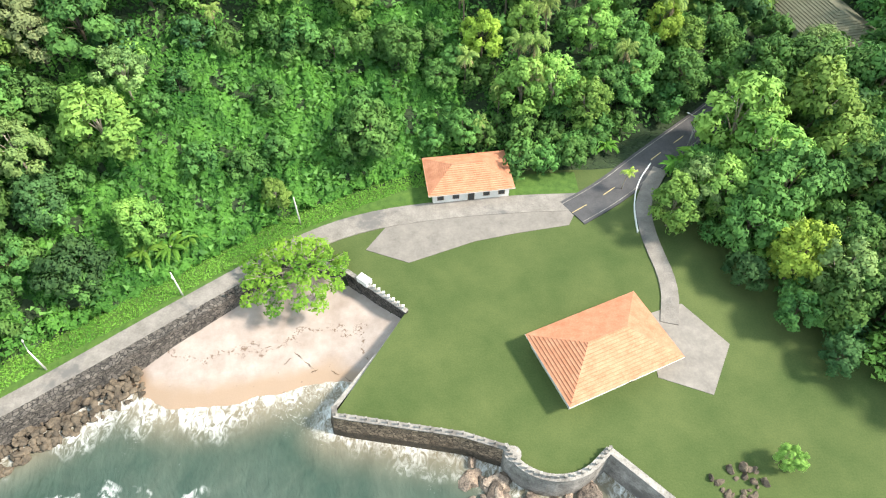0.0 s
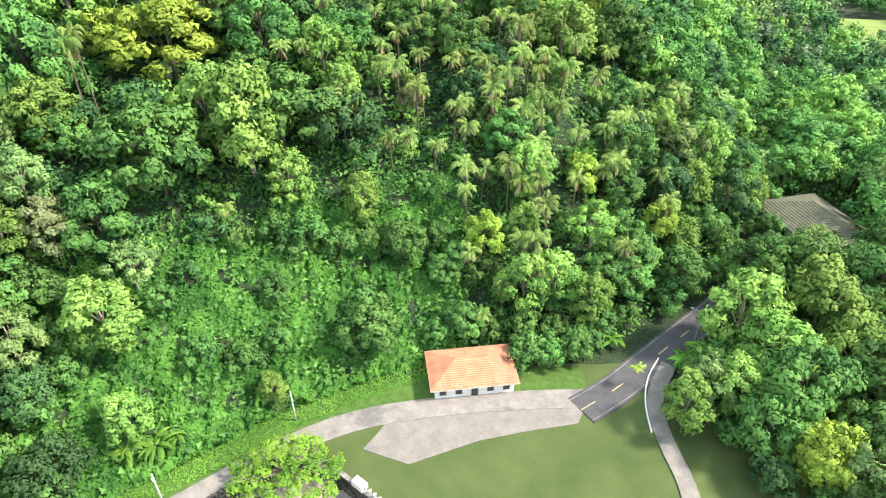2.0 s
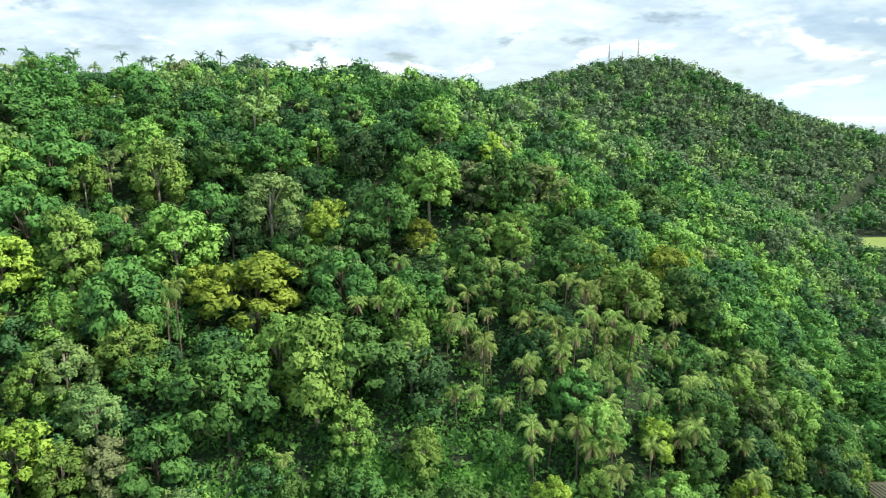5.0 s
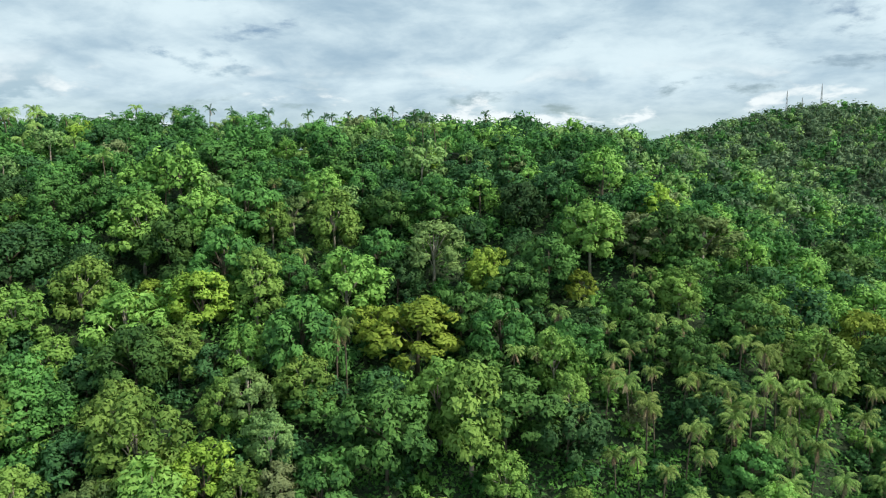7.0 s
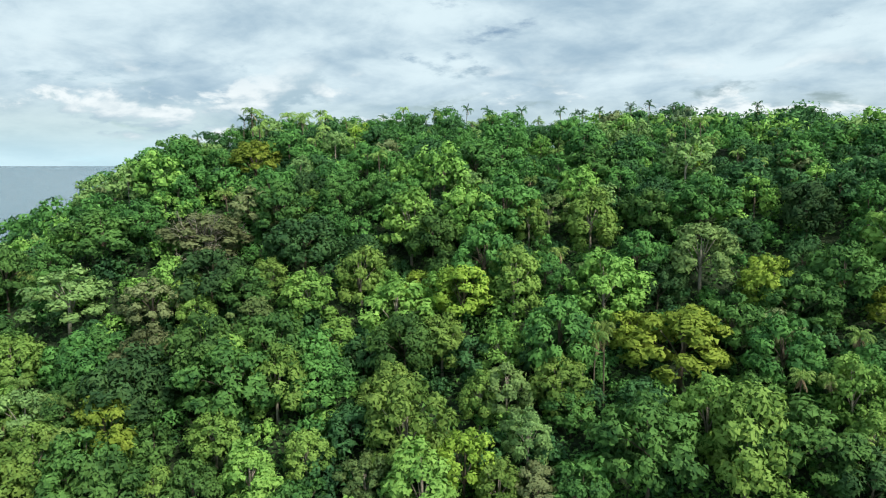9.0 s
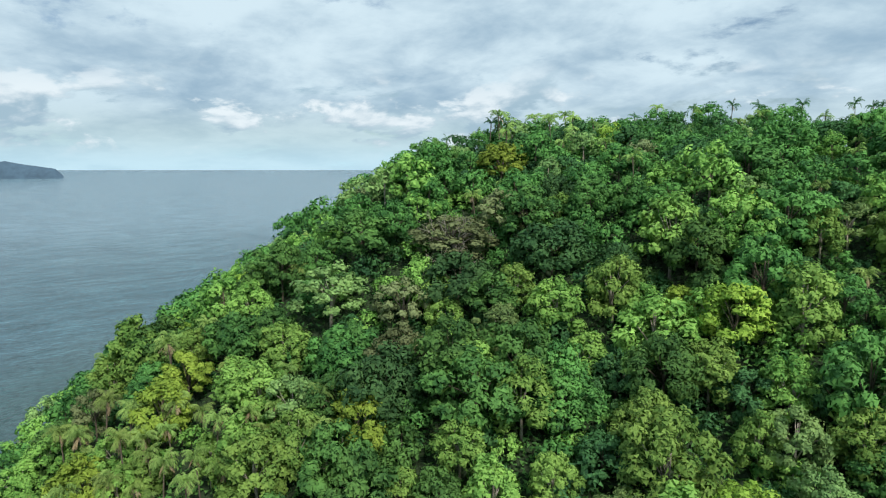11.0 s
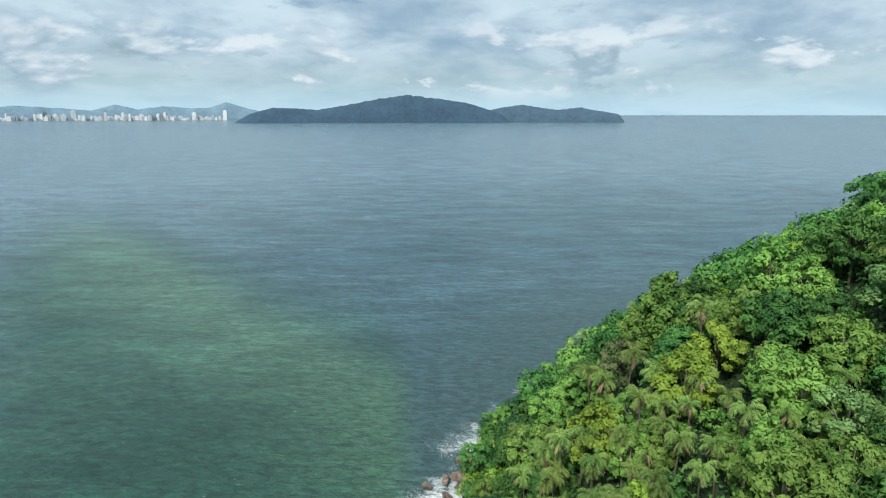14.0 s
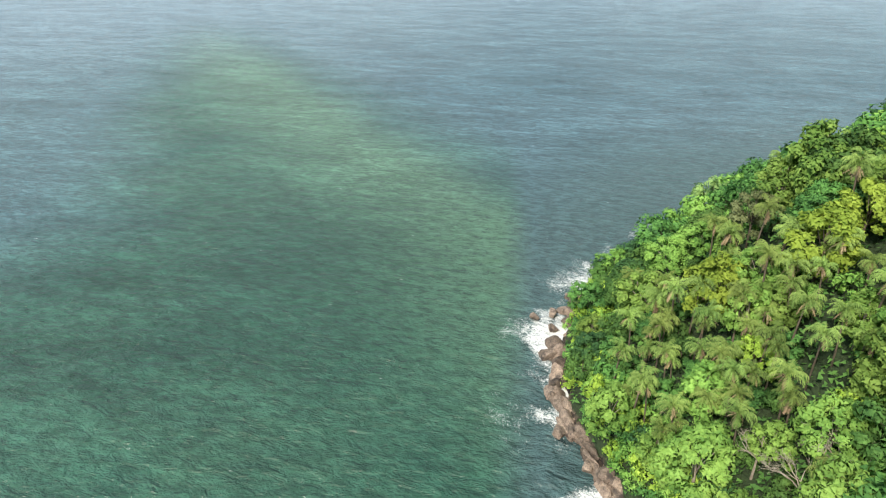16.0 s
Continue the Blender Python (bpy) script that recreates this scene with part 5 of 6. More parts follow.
    ok = (((d > np.where((X > 14) & (Y > 92), -5.0, 2.2)) & (d < 190) & (Y < 235)) | low) & (seg_distance(X, Y, ROAD_2) > 4.4) & (rs.rand(len(X)) < np.where(is_shore(X, Y, d), 0.95, np.where(((X > 14) & (Y > 90) & (Y < 135) & (d < 12)) | (seg_distance(X, Y, [(43, 87), (63, 53), (96, 28)]) < 9), 1.0, np.maximum(0.58 - 0.40 * vs_, 1.0 * palm_share(X, Y))))) & ~inside(X, Y, BARE_GROUND)
    for x, y, z, dd in sorted(zip(X[ok], Y[ok], ground_z(X[ok], Y[ok]), np.abs(d[ok])), key=lambda q: q[3]):
        s, turn, k = rs.uniform(0.75, 1.3) * (1 - 0.35 * float(palm_share(x, y))), rs.uniform(0, 6.28), rs.randint(3)
        if made["small"] < 290:
            m = Matrix.Translation((x, y, z)) @ Matrix.Rotation(turn, 4, "Z") @ Matrix.Diagonal((s, s, s, 1))
            placed(("small", k), lambda: tree_thing("small", k), m)
            made["small"] += 1
        else:
            into_forest(transform(BUSH[k], x, y, z, turn, s), ((1, 2, 0, 2) if x < -95 and float(palm_share(x, y)) > 0.4 else (0, 3, 1, 3))[rs.randint(4)])
    # bushes that hang over the headland's rocks
    X, Y, rs = scatter(50, -235, -80, -36, 40, 3.0)
    d = hill_depth(X, Y)
    ok = (d > 1.2) & (d < 10) & is_shore(X, Y, d)
    for x, y, z in zip(X[ok], Y[ok], ground_z(X[ok], Y[ok])):
        into_forest(transform(BUSH[rs.randint(3)], x, y, z - 0.3, rs.uniform(0, 6.28), rs.uniform(0.55, 0.95)), (0, 1, 2, 1, 3, 2)[rs.randint(6)])
    # palms between the other trees
    X, Y, rs = scatter(48, -210, 70, -35, 185, 3.9)
    d = hill_depth(X, Y)
    ok = (d > 4) & (seg_distance(X, Y, ROAD_2) > 5) & (rs.rand(len(X)) < palm_share(X, Y) * 0.8) & (vine_share(X, Y, d) < 0.3)
    for x, y, z, dd in sorted(zip(X[ok], Y[ok], ground_z(X[ok], Y[ok]), d[ok]), key=lambda q: q[3]):
        s, turn, k = rs.uniform(0.95, 1.40), rs.uniform(0, 6.28), rs.randint(4)
        if made["palm"] < 290:
            m = Matrix.Translation((x, y, z)) @ Matrix.Rotation(turn, 4, "Z") @ Matrix.Diagonal((s, s, s, 1))
            placed(("palm", k), lambda: palm_thing(k), m)
            made["palm"] += 1
        else:
            (tv, tf), G, D = SMALL_PALM[k % 2]
            into_forest(transform(G, x, y, z, turn, s), 6)
            into_forest(transform(D, x, y, z, turn, s), 7)
            into_forest(transform(tube_quads(tv, tf), x, y, z, turn, s), 10)
    # headland beyond, and the woods of the valley and the second hill
    for seed, x0, x1, y0, y1, step in ((43, -380, -262, -20, 220, 8.0), (44, -150, 330, 235, 520, 9.6), (47, 135, 330, 60, 235, 9.6), (46, 330, 580, 300, 520, 13.0), (45, -120, 580, 520, 885, 13.0)):
        X, Y, rs = scatter(seed, x0, x1, y0, y1, step)
        d = hill_depth(X, Y)
        ok = (d > 2) | inside(X, Y, LOWLAND)
        for mdw in MEADOWS:
            ok &= ~inside(X, Y, mdw)
        X, Y = X[ok], Y[ok]
        Z = ground_z(X, Y)
        for x, y, z in zip(X, Y, Z):
            s = rs.uniform(0.75, 1.25) * (1.0 if step < 10 else 1.35)
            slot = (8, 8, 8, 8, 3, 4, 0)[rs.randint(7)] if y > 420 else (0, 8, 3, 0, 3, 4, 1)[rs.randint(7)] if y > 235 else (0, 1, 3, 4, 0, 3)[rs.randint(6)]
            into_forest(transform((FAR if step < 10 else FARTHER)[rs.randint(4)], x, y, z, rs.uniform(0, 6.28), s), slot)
    V, I = (np.concatenate(FOREST_V), np.concatenate(FOREST_N)), np.concatenate(FOREST_I)
    tagged(new("forest", leaf_mesh("forest", V, SLOT_MATS, I)), "dense green tropical forest canopy covering the hills", "forest", kind="stuff")


def plant_undergrowth():
    """Creepers over the open slope, and leafy undergrowth between the trunks."""
    rs = np.random.RandomState(77)
    # creepers
    n_ = 460000
    x, y = rs.uniform(-92, 16, n_), rs.uniform(40, 140, n_)
    d = hill_depth(x, y)
    keep = (d > -0.6) & (d < 42) & (rs.rand(n_) < np.maximum(vine_share(x, y, d), 0.12))
    x, y = x[keep], y[keep]

    def lump(a, b):
        return 1.9 * waves2(a, b, 11, 21) + 1.2 * waves2(a, b, 5.5, 22) + 0.6 * waves2(a, b, 2.4, 23)

    def top(a, b):
        return ground_z(a, b) + 0.9 + lump(a, b)

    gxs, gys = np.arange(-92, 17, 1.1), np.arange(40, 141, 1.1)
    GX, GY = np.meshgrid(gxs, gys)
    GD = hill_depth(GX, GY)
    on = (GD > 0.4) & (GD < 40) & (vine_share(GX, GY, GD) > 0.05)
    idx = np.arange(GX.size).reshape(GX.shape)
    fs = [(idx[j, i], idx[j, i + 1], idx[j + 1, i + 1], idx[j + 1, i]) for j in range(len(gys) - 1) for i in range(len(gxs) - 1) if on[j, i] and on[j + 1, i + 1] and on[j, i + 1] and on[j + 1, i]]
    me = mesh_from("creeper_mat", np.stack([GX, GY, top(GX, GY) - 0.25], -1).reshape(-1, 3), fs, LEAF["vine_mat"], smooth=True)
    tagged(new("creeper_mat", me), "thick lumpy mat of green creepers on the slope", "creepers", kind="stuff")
    z = top(x, y)
    gx, gy = (top(x + 0.4, y) - z) / 0.4, (top(x, y + 0.4) - z) / 0.4
    F = unit(np.stack([-gx, -gy, np.ones_like(gx)], -1))
    N = unit(F + rs.normal(size=(len(x), 3)) * 0.40)
    P = np.stack([x, y, z + rs.uniform(-0.3, 0.45, len(x))], -1)
    V = leaves(rs, P, N, 0.66, face=F)
    tagged(new("creepers", leaf_mesh("creepers", V, LEAF["vine"])), "bright green creeper blanket over the slope above the road", "creepers", kind="stuff")
    # undergrowth
    n_ = 125000
    x, y = rs.uniform(-240, 125, n_), rs.uniform(-40, 225, n_)
    d = hill_depth(x, y)
    low = inside(x, y, LOWLAND) & ~inside(x, y, HOUSE_PLOT)
    keep = ((d > 0.2) & (d < 185)) | low
    keep &= seg_distance(x, y, ROAD_2) > 4.2
    x, y = x[keep], y[keep]
    z = ground_z(x, y) + rs.uniform(0.2, 3.4, len(x))
    N = unit(rs.normal(size=(len(x), 3)) * 0.5 + (0, -0.3, 1.0))
    tagged(new("undergrowth", leaf_mesh("undergrowth", leaves(rs, np.stack([x, y, z], -1), N, 1.0, face=N), LEAF["mid"])), "leafy green undergrowth below the trees", "undergrowth", kind="stuff")


plant_forest()
plant_undergrowth()
for _i, (_x, _y, _s, _k) in enumerate(((52, 66, 0.6, "dark"), (58, 58, 0.6, "spreading"), (62, 50, 0.55, "dark"), (49, 34, 0.35, "bright"))):
    placed((_k, 0), lambda: tree_thing(_k, 0), Matrix.Translation((_x, _y, LEVEL - 0.1)) @ Matrix.Rotation(_i, 4, "Z") @ Matrix.Diagonal((_s, _s, _s, 1)))


# ---- the almond tree, lamp posts, rocks, far city ----
def almond_tree():
    root = tagged(new("almond_tree"), "wide bright-leaved almond tree with grey bare twigs above the beach", "tree")
    root.location = (-25.5, 69.5, 3.0)
    rs = np.random.RandomState(5)
    C, V, pieces = [], [], []
    for i in range(34):
        a, q = i * 2.4, math.sqrt((i + 0.5) / 34)
        c = np.array((q * 9.2 * math.cos(a), q * 8.0 * math.sin(a) - 2.6, 6.6 - 3.2 * q * q + rs.uniform(-0.6, 0.6)))
        C.append(c)
        m = 105
        D = unit(rs.normal(size=(m, 3)) + (0, 0, 0.5))
        P = c + D * rs.uniform(0.5, 1.0, m)[:, None] * (1.75, 1.75, 0.75)
        V.append(leaves(rs, P, unit(D * 0.4 + (0, 0, 0.8) + rs.normal(size=(m, 3)) * 0.3), 0.55, 0.7, face=unit(D * 0.6 + (0, 0, 0.5))))
    pieces.append(tube([(0, 0, -1.5), (0.2, -0.4, 1.2), (0.1, -1.2, 3.0)], [0.45, 0.36, 0.3], 8))
    for c in C[3:]:
        s, e = Vector((0.1, -1.2, rs.uniform(2.2, 3.2))), Vector(c)
        pieces.append(tube([s, s.lerp(e, 0.5) + Vector((0, 0, 0.9)), e + Vector((0, 0, 0.5))], [0.13, 0.09, 0.035], 5))
        for _ in range(3):
            t = e + Vector(rs.uniform(-1.2, 1.2, 3)) + Vector((0, 0, 1.0))
            pieces.append(tube([s.lerp(e, 0.75) + Vector((0, 0, 0.6)), t], [0.045, 0.02], 4))
    part("trunk", mesh_from("trunk", *joined(pieces), BARK, smooth=True), root, "grey trunk with spreading limbs and twigs")
    part("crown", leaf_mesh("crown", both(V), LEAF["almond"]), root)


almond_tree()


def lamp_post(x, y, h, arm_turn, label, arm=1.6):
    root = tagged(new("lamp_post"), label, "lamp post", "lamp posts along the roads")
    root.location, root.rotation_euler = (x, y, LEVEL - 0.1), (0, 0, radians(arm_turn))
    part("pole", mesh_from("pole", *tube([(0, 0, -0.3), (0, 0, h * 0.5), (0, 0, h)], [0.17, 0.14, 0.10], 10), POLE, smooth=True), root)
    if arm:
        part("arm", mesh_from("arm", *tube([(0, 0, h - 0.5), (arm * 0.5, 0, h + 0.15), (arm, 0, h + 0.25)], [0.05, 0.045, 0.04], 6), METAL, smooth=True), root)
        v, f = tube([(arm - 0.1, 0, h + 0.27), (arm + 0.15, 0, h + 0.26), (arm + 0.6, 0, h + 0.22)], [0.08, 0.17, 0.09], 8)
        part("lamp_head", mesh_from("lamp_head", v, f, POLE, smooth=True), root, "pale street-light head")


lamp_post(-45.0, 64.0, 6.6, -60, "pale concrete lamp post on the grass verge of the coast road", 1.2)
lamp_post(-63.0, 49.6, 6.0, 130, "pale concrete lamp post with a street light beside the coast road", 1.8)
lamp_post(-26.8, 80.2, 7.5, -60, "pale concrete utility post beside the coast road", 0)
lamp_post(51.8, 102.0, 7.5, 140, "tall street light beside the two-lane road", 2.0)
lamp_post(61.5, 109.0, 7.0, 140, "street light half hidden by the roadside trees", 1.8)


def rock_mesh(seed, rough=1.0, fine=3):
    """An angular boulder: a ball cut by a dozen planes, its faces slightly uneven."""
    rs = np.random.RandomState(seed)
    bm = bmesh.new()
    bmesh.ops.create_icosphere(bm, subdivisions=fine, radius=1.0)
    off = Vector(rs.uniform(-50, 50, 3))
    cuts = [(Vector(rs.normal(size=3)).normalized(), rs.uniform(0.40, 0.80)) for _ in range(8)]
    for v in bm.verts:
        d = v.co.normalized()
        r = min([1.15] + [h / max(d.dot(n_), 0.05) for n_, h in cuts])
        v.co = d * r * (1 + rough * (0.03 * noise.noise(d * 1.6 + off) + 0.03 * noise.noise(d * 6 + off)))
    me = bpy.data.meshes.new("boulder")
    bm.to_mesh(me)
    bm.free()
    return me


def rocks(meshes, mat, group, label, spots, wall=None):
    for me in meshes:
        me.materials.append(mat)
    for i, (x, y, z, sx, sy, sz, t) in enumerate(spots):
        if wall:
            ob = part("stone", meshes[i % len(meshes)], wall)
        else:
            ob = tagged(new("boulder", meshes[i % len(meshes)]), label, "rock", group)
        ob.location, ob.scale, ob.rotation_euler = (x, y, z), (sx, sy, sz), (0.15 * math.sin(i * 3.1), 0.15 * math.cos(i * 1.7), t)


def along(line, s):
    """The point at share s of a line's length, and its outward normal."""
    p = np.array(line, float)
    seg = np.hypot(*np.diff(p, axis=0).T)
    acc = np.concatenate([[0], np.cumsum(seg)])
    q = s * acc[-1]
    k = min(np.searchsorted(acc, q, "right") - 1, len(seg) - 1)
    u = (q - acc[k]) / seg[k]
    d = (p[k + 1] - p[k]) / seg[k]
    return p[k] + (p[k + 1] - p[k]) * u, np.array((-d[1], d[0])), d


def shore_rocks():
    rs = np.random.RandomState(12)
    shapes = [rock_mesh(600 + i) for i in range(6)]
    spots = []
    head = COAST[4:]
    for i in range(84):
        s = rs.uniform(0, 1)
        p, nrm, _ = along(head, s)
        out = rs.uniform(-1.5, 4.0)
        r = rs.uniform(0.8, 2.6) * (1.25 - 0.12 * abs(out))
        q = p - nrm * out
        spots.append((q[0], q[1], rs.uniform(-0.3, 0.5) + max(0, -out) * 0.9, r * rs.uniform(0.9, 1.5), r, r * rs.uniform(0.6, 0.9), rs.uniform(0, 6.28)))
    # the large pale boulders at the point
    for x, y, r in ((-168, -33.5, 3.3), (-164, -32.0, 3.0), (-166.4, -36.0, 2.4), (-160, -30.6, 3.1), (-156.5, -29.6, 2.5), (-171.5, -36.2, 2.2), (-153.5, -28.4, 2.3), (-188, -37.6, 2.9), (-192, -36.6, 3.2), (-185, -40.5, 1.8), (-195.5, -39.2, 1.7), (-181, -44.0, 1.4), (-178, -38.0, 2.0), (-151, -26.6, 2.4)):
        spots.append((x, y, 0.7, r * 1.15, r, r * 0.85, x))
    rocks(shapes, ROCK, "boulders of the headland shore", "brown-grey granite boulder at the water's edge", spots)
    # sloping ledges nearer the cove, one leaning on the next
    for i in range(15):
        p, nrm, dr = along([(-152, -27.5), (-146, -23), (-139, -17), (-127, -6)], (i + 0.5) / 15)
        me = rock_mesh(650 + i)
        me.materials.append(ROCK)
        ln, wd = rs.uniform(2.6, 5.2), rs.uniform(1.0, 2.1)
        out = rs.uniform(-0.6, 2.0)
        ob = tagged(new("rock_slab", me), "long sloping slab of brown weathered rock in the surf", "rock", "sloping slabs of the shore")
        ob.location = (p[0] - nrm[0] * out, p[1] - nrm[1] * out, 0.9 - 0.45 * out)
        ob.rotation_euler, ob.scale = (0.38, rs.uniform(-0.12, 0.12), math.atan2(dr[1], dr[0]) + rs.uniform(-0.2, 0.2)), (ln, wd, 1.1)
    # riprap below the coast road, and the rocks under the terrace
    shapes2 = [rock_mesh(700 + i, 0.5, 2) for i in range(5)]
    spots = []
    for i in range(290):
        p, nrm, _ = along([(-73, 33.6), (-66, 38.6), (-58.6, 44.3), (-50, 51.0)], rs.uniform(0, 1))
        out = rs.uniform(-1.2, 3.4)
        q = p - nrm * out
        r = rs.uniform(0.25, 0.80)
        spots.append((q[0], q[1], 1.5 - 0.42 * out + rs.uniform(-0.2, 0.2), r * 1.3, r, r * 0.8, rs.uniform(0, 6.28)))
    rocks(shapes2, RUBBLE, "riprap below the coast road", "rough brown stone of the riprap below the road", spots, wall_road)
    spots = []
    for i in range(64):
        x = rs.uniform(4, 31)
        y = np.interp(x, [6, 11, 16, 22, 30], [33.5, 30.5, 28.5, 29.5, 26]) + rs.uniform(-3.6, 2.4)
        r = rs.uniform(0.6, 2.2)
        spots.append((x, y, rs.uniform(-0.3, 0.8), r * 1.2, r, r * 0.8, rs.uniform(0, 6.28)))
    shapes3 = [rock_mesh(740 + i) for i in range(5)]
    rocks(shapes3, ROCK, "rocks under the terrace wall", "wet brown rock below the terrace wall", spots)
    spots = [(41 + rs.uniform(-3, 5), 31 + rs.uniform(-3, 2.5), 4.9 + rs.uniform(-0.4, 0.5), r, r * 0.8, r * 0.6, rs.uniform(0, 6)) for r in rs.uniform(0.5, 1.1, 26)]
    shapes4 = [rock_mesh(760 + i, 0.5, 2) for i in range(3)]
    rocks(shapes4, RUBBLE, "stone heap on the lawn", "rough brown stone of a heap at the lawn's edge", spots)


shore_rocks()


def far_city():
    """White tower blocks along the far beach."""
    rs = np.random.RandomState(31)
    white = surface("tower_block_wall", (0.56, 0.59, 0.62), (0.74, 0.74, 0.73), 0.02, 0.8, 0.01)
    grey = surface("tower_block_dark", (0.22, 0.27, 0.31), (0.36, 0.40, 0.43), 0.02, 0.8, 0.01)
    r = 4560.0
    z0 = float(sea_z(np.array(r)))
    for i in range(150):
        az = 124.9 + 22 * (i + rs.uniform(-0.4, 0.4)) / 150
        h = rs.choice([18, 27, 37, 48, 62], p=[0.30, 0.28, 0.25, 0.12, 0.05]) * rs.uniform(0.85, 1.15)
        w = rs.uniform(11, 26)
        rr = r + rs.uniform(-20, 40)
        a = radians(az)
        root = tagged(new("tower_block"), "pale high-rise block on the far beach front", "building", "tower blocks of the far city")
        root.location, root.rotation_euler = (-rr * math.sin(a), rr * math.cos(a), z0 - 4), (0, 0, a + rs.uniform(-0.5, 0.5))
        m = grey if rs.rand() < 0.22 else white
        part("wall", mesh_from("wall", *box(-w / 2, -w / 3, 0, w / 2, w / 3, h), m), root)
        part("roof_house", mesh_from("roof_house", *box(-w / 5, -w / 6, h, w / 5, w / 6, h + 4), m), root)


far_city()


def mast(x, y, h):
    root = tagged(new("radio_mast"), "thin lattice radio mast on the far hilltop", "mast", "masts of the far hill")
    z = float(ground_z(np.array([x]), np.array([y]))[0])
    root.location = (x, y, z)
    legs = [(1.2, 1.2), (-1.2, 1.2), (-1.2, -1.2), (1.2, -1.2)]
    for lx, ly in legs:
        part("leg", mesh_from("leg", *tube([(lx, ly, -1), (lx * 0.15, ly * 0.15, h)], [0.28, 0.2], 5), METAL), root)
    for k in range(9):
        q = (k + 0.5) / 9
        s = 1.2 * (1 - 0.85 * q)
        for i in range(4):
            a, b = legs[i], legs[(i + 1) % 4]
            part("brace", mesh_from("brace", *tube([(a[0] / 1.2 * s, a[1] / 1.2 * s, q * h), (b[0] / 1.2 * s * 0.95, b[1] / 1.2 * s * 0.95, q * h + h / 9)], [0.12, 0.12], 4), METAL), root)


for _x, _y, _h in ((103, 800, 34), (119, 806, 26), (136, 800, 38)):
    mast(_x, _y, _h)


def bare_tree(x, y, s, seed):
    root = tagged(new("bare_tree"), "leafless pale grey tree standing in the forest", "tree", "bare trees of the headland")
    root.location = (x, y, float(ground_z(np.array([x]), np.array([y]))[0]))
    root.scale = (s, s, s)
    part("trunk", mesh_from("trunk", *bare_shape(seed, 11, 6.5), BARK), root, "bleached bare limbs and twigs")


bare_tree(-129, 21, 1.0, 3)
bare_tree(-131, 11, 0.8, 4)
bare_tree(-126, 17, 0.9, 6)
bare_tree(-166, 87, 1.5, 5)
bare_tree(-161, 84, 1.2, 8)


def banana(x, y, s, seed, label="clump of banana plants with long drooping green leaves"):
    rs = np.random.RandomState(seed)
    V = []
    for i in range(16):
        a, ln = i * 2.4 + rs.uniform(-0.3, 0.3), rs.uniform(2.2, 3.4)
        h, side = np.array((math.cos(a), math.sin(a), 0)), np.array((-math.sin(a), math.cos(a), 0))
        p, ang = np.array((rs.uniform(-0.6, 0.6), rs.uniform(-0.6, 0.6), 1.2)), rs.uniform(0.6, 1.2)
        for k in range(6):
            d = h * math.cos(ang) + np.array((0, 0, math.sin(ang)))
            q = p + d * ln / 6
            w0, w1 = 0.34 * math.sin(math.pi * (k + 0.3) / 6.6), 0.34 * math.sin(math.pi * (k + 1.3) / 6.6)
            dn = np.array((0, 0, 0.10))
            V += [[p, q, q + side * w1 - dn, p + side * w0 - dn], [q, p, p - side * w0 - dn, q - side * w1 - dn]]
            p, ang = q, ang - 0.32
    root = tagged(new("banana_plant"), label, "banana plant", "banana plants of the slope")
    root.location, root.scale = (x, y, float(ground_z(np.array([x]), np.array([y]))[0])), (s, s, s)
    part("stem", mesh_from("stem", *tube([(0, 0, -0.4), (0, 0, 1.5)], [0.22, 0.16], 8), BARK), root)
    part("leaf_fan", leaf_mesh("leaf_fan", cut_quads(V), LEAF["grass"]), root)


for _i, (_x, _y, _s) in enumerate(((-48, 72, 1.3), (-45.5, 74, 1.1), (-52, 70.5, 1.2), (34, 100.5, 1.3), (46.5, 94.5, 1.2), (48.5, 96.5, 1.0), (51.5, 98, 1.1), (-75, 78, 1.3), (-72, 80, 1.2), (-33, 84, 1.0))):
    banana(_x, _y, _s, 900 + _i)


def garden_palm(x, y, s, k):
    (tv, tf), V, D = PALMS[k]
    root = tagged(new("palm_tree"), "low yellow-green palm beside the road junction", "palm")
    root.location, root.scale = (x, y, LEVEL - 0.1), (s, s, s)
    part("trunk", mesh_from("trunk", tv, tf, BARK, smooth=True), root)
    part("fronds", leaf_mesh("fronds", V, LEAF["yellow"]), root)


garden_palm(35.6, 89.5, 0.62, 2)


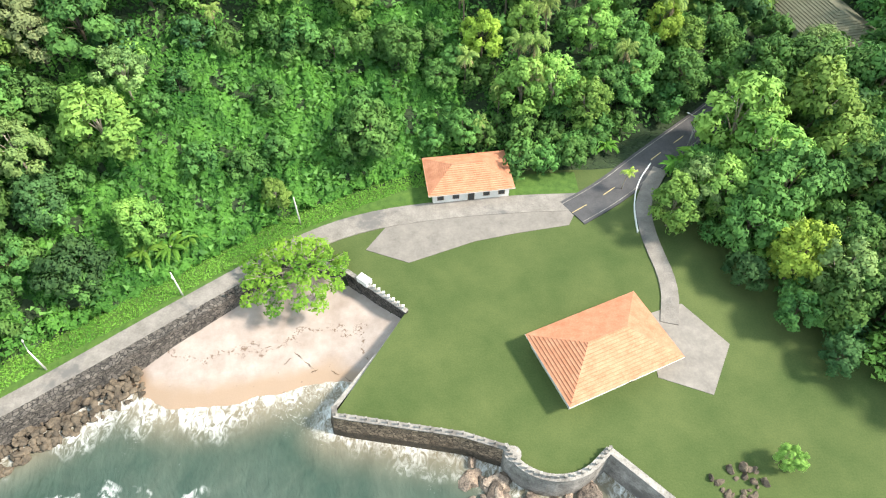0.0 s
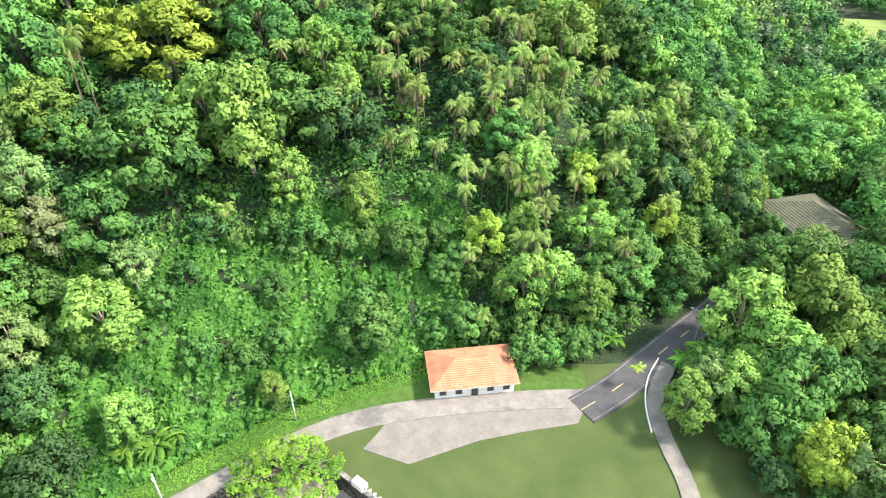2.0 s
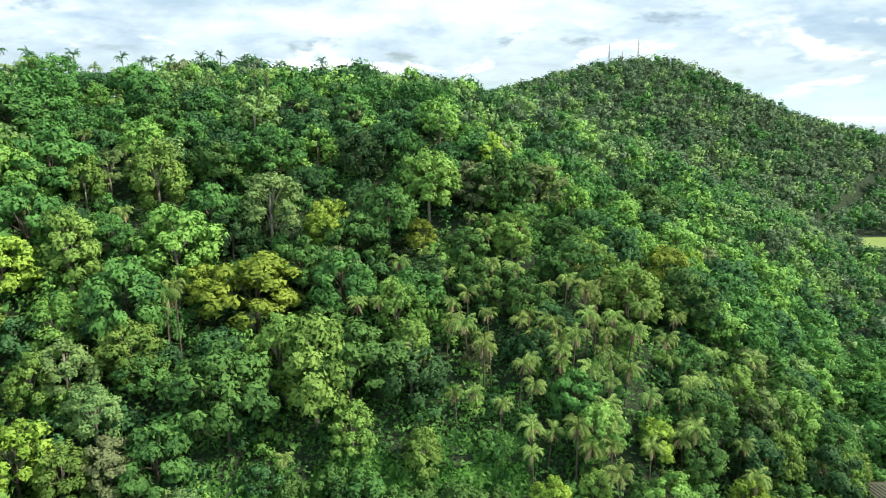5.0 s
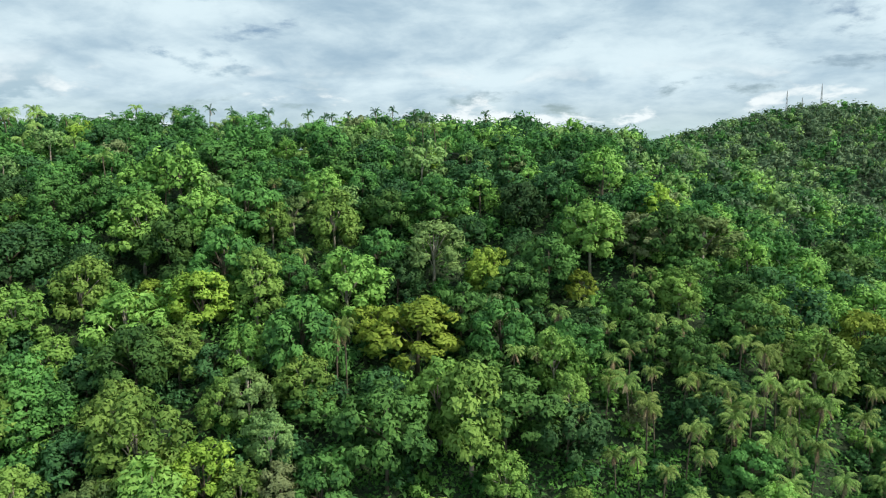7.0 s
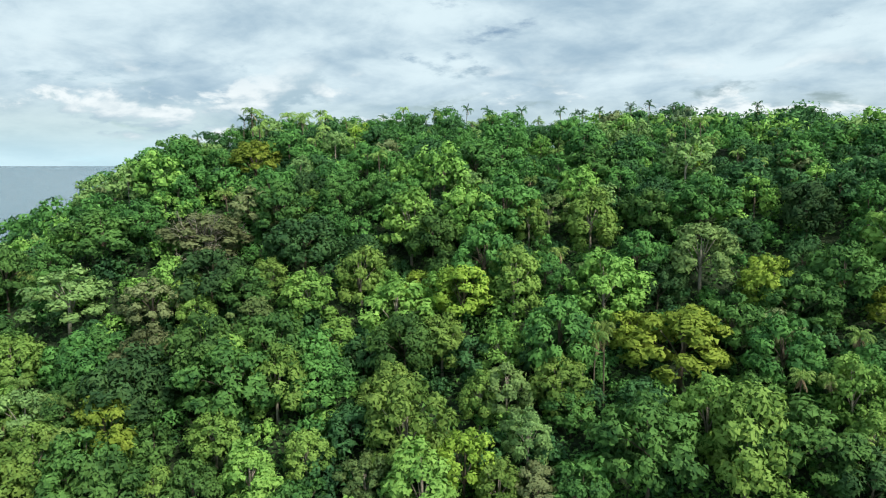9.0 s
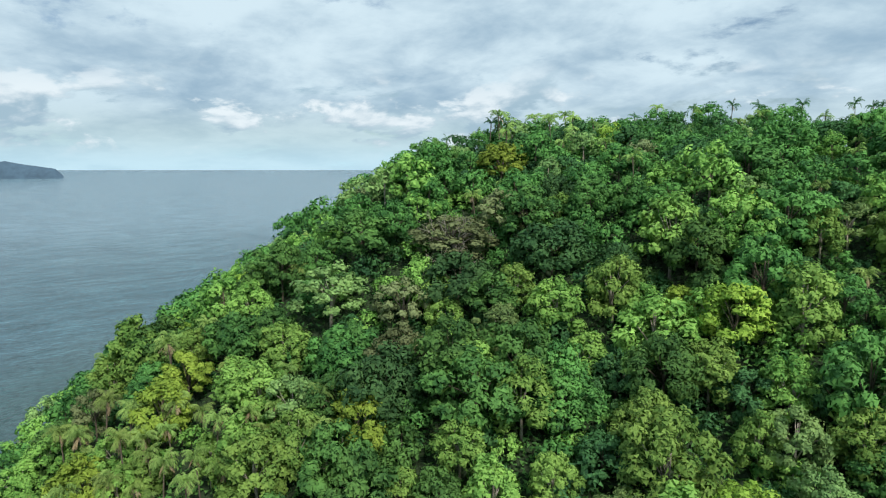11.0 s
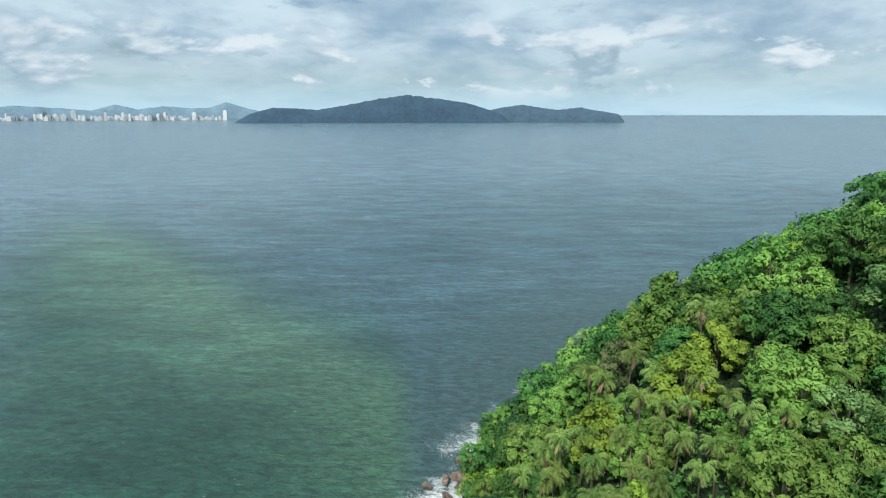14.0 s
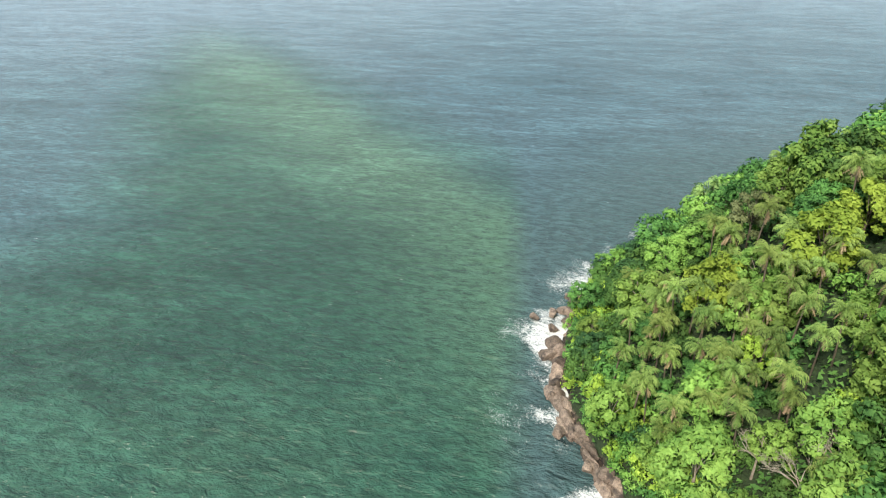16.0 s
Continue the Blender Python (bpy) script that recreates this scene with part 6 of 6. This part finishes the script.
def grass_verge():
    """Rough grass along the inland edge of the coast road."""
    rs = np.random.RandomState(19)
    n_ = 90000
    x, y = rs.uniform(-80, 0, n_), rs.uniform(34, 98, n_)
    d = hill_depth(x, y)
    keep = (d > -4.5) & (d < 2.5) & (seg_distance(x, y, ROAD_1) > 2.5) & (seg_distance(x, y, DRIVE) > 1.8) & inside(x, y, LAND) & (seg_distance(x, y, ROAD_EDGE) > 3.5)
    x, y = x[keep], y[keep]
    z = np.maximum(ground_z(x, y), LEVEL) + 0.12
    N = unit(rs.normal(size=(len(x), 3)) * 0.5 + (0, -0.2, 0.8))
    tagged(new("verge_grass", leaf_mesh("verge_grass", leaves(rs, np.stack([x, y, z], -1), N, 0.45, 0.4), LEAF["grass"])), "rough bright grass on the road verge", "grass", kind="stuff")


grass_verge()


def driftwood(x, y, turn, ln, seed):
    """A weathered branch washed up on the sand."""
    rs = np.random.RandomState(seed)
    pts = [(ln * (k / 4 - 0.5), 0.05 * ln * math.sin(k * 1.9 + seed), 0.05 + 0.02 * rs.rand()) for k in range(5)]
    pieces = [tube(pts, [0.025, 0.05, 0.05, 0.04, 0.02], 6)]
    for k in (2,):
        a = rs.uniform(0.5, 1.1) * (1 if k % 2 else -1)
        p = Vector(pts[k])
        pieces.append(tube([p, p + Vector((math.cos(a), math.sin(a), 0.12)) * ln * rs.uniform(0.14, 0.26)], [0.03, 0.012], 5))
    root = tagged(new("driftwood", mesh_from("driftwood", *joined(pieces), WOOD_DARK, smooth=True)), "dark forked branch washed up on the sand", "driftwood", "branches along the wrack line")
    z = float(beach_z(x, y))
    root.location, root.rotation_euler = (x, y, z + 0.1 * float(waves2(x, y, 9, 5)) + 0.03), (0, 0, turn)


for _i, (_x, _y, _t, _l) in enumerate(((-25.9, 53.2, 0.9, 1.6), (-24.2, 54.2, -0.7, 2.0), (-22.4, 52.7, -0.6, 2.4), (-21.3, 51.6, 0.5, 1.1), (-17.8, 51.3, -0.5, 1.5), (-15.4, 50.1, -0.5, 1.7), (-29.5, 55.6, 0.3, 1.2), (-32.0, 56.2, -0.2, 1.4))):
    driftwood(_x, _y, _t, _l, 40 + _i)
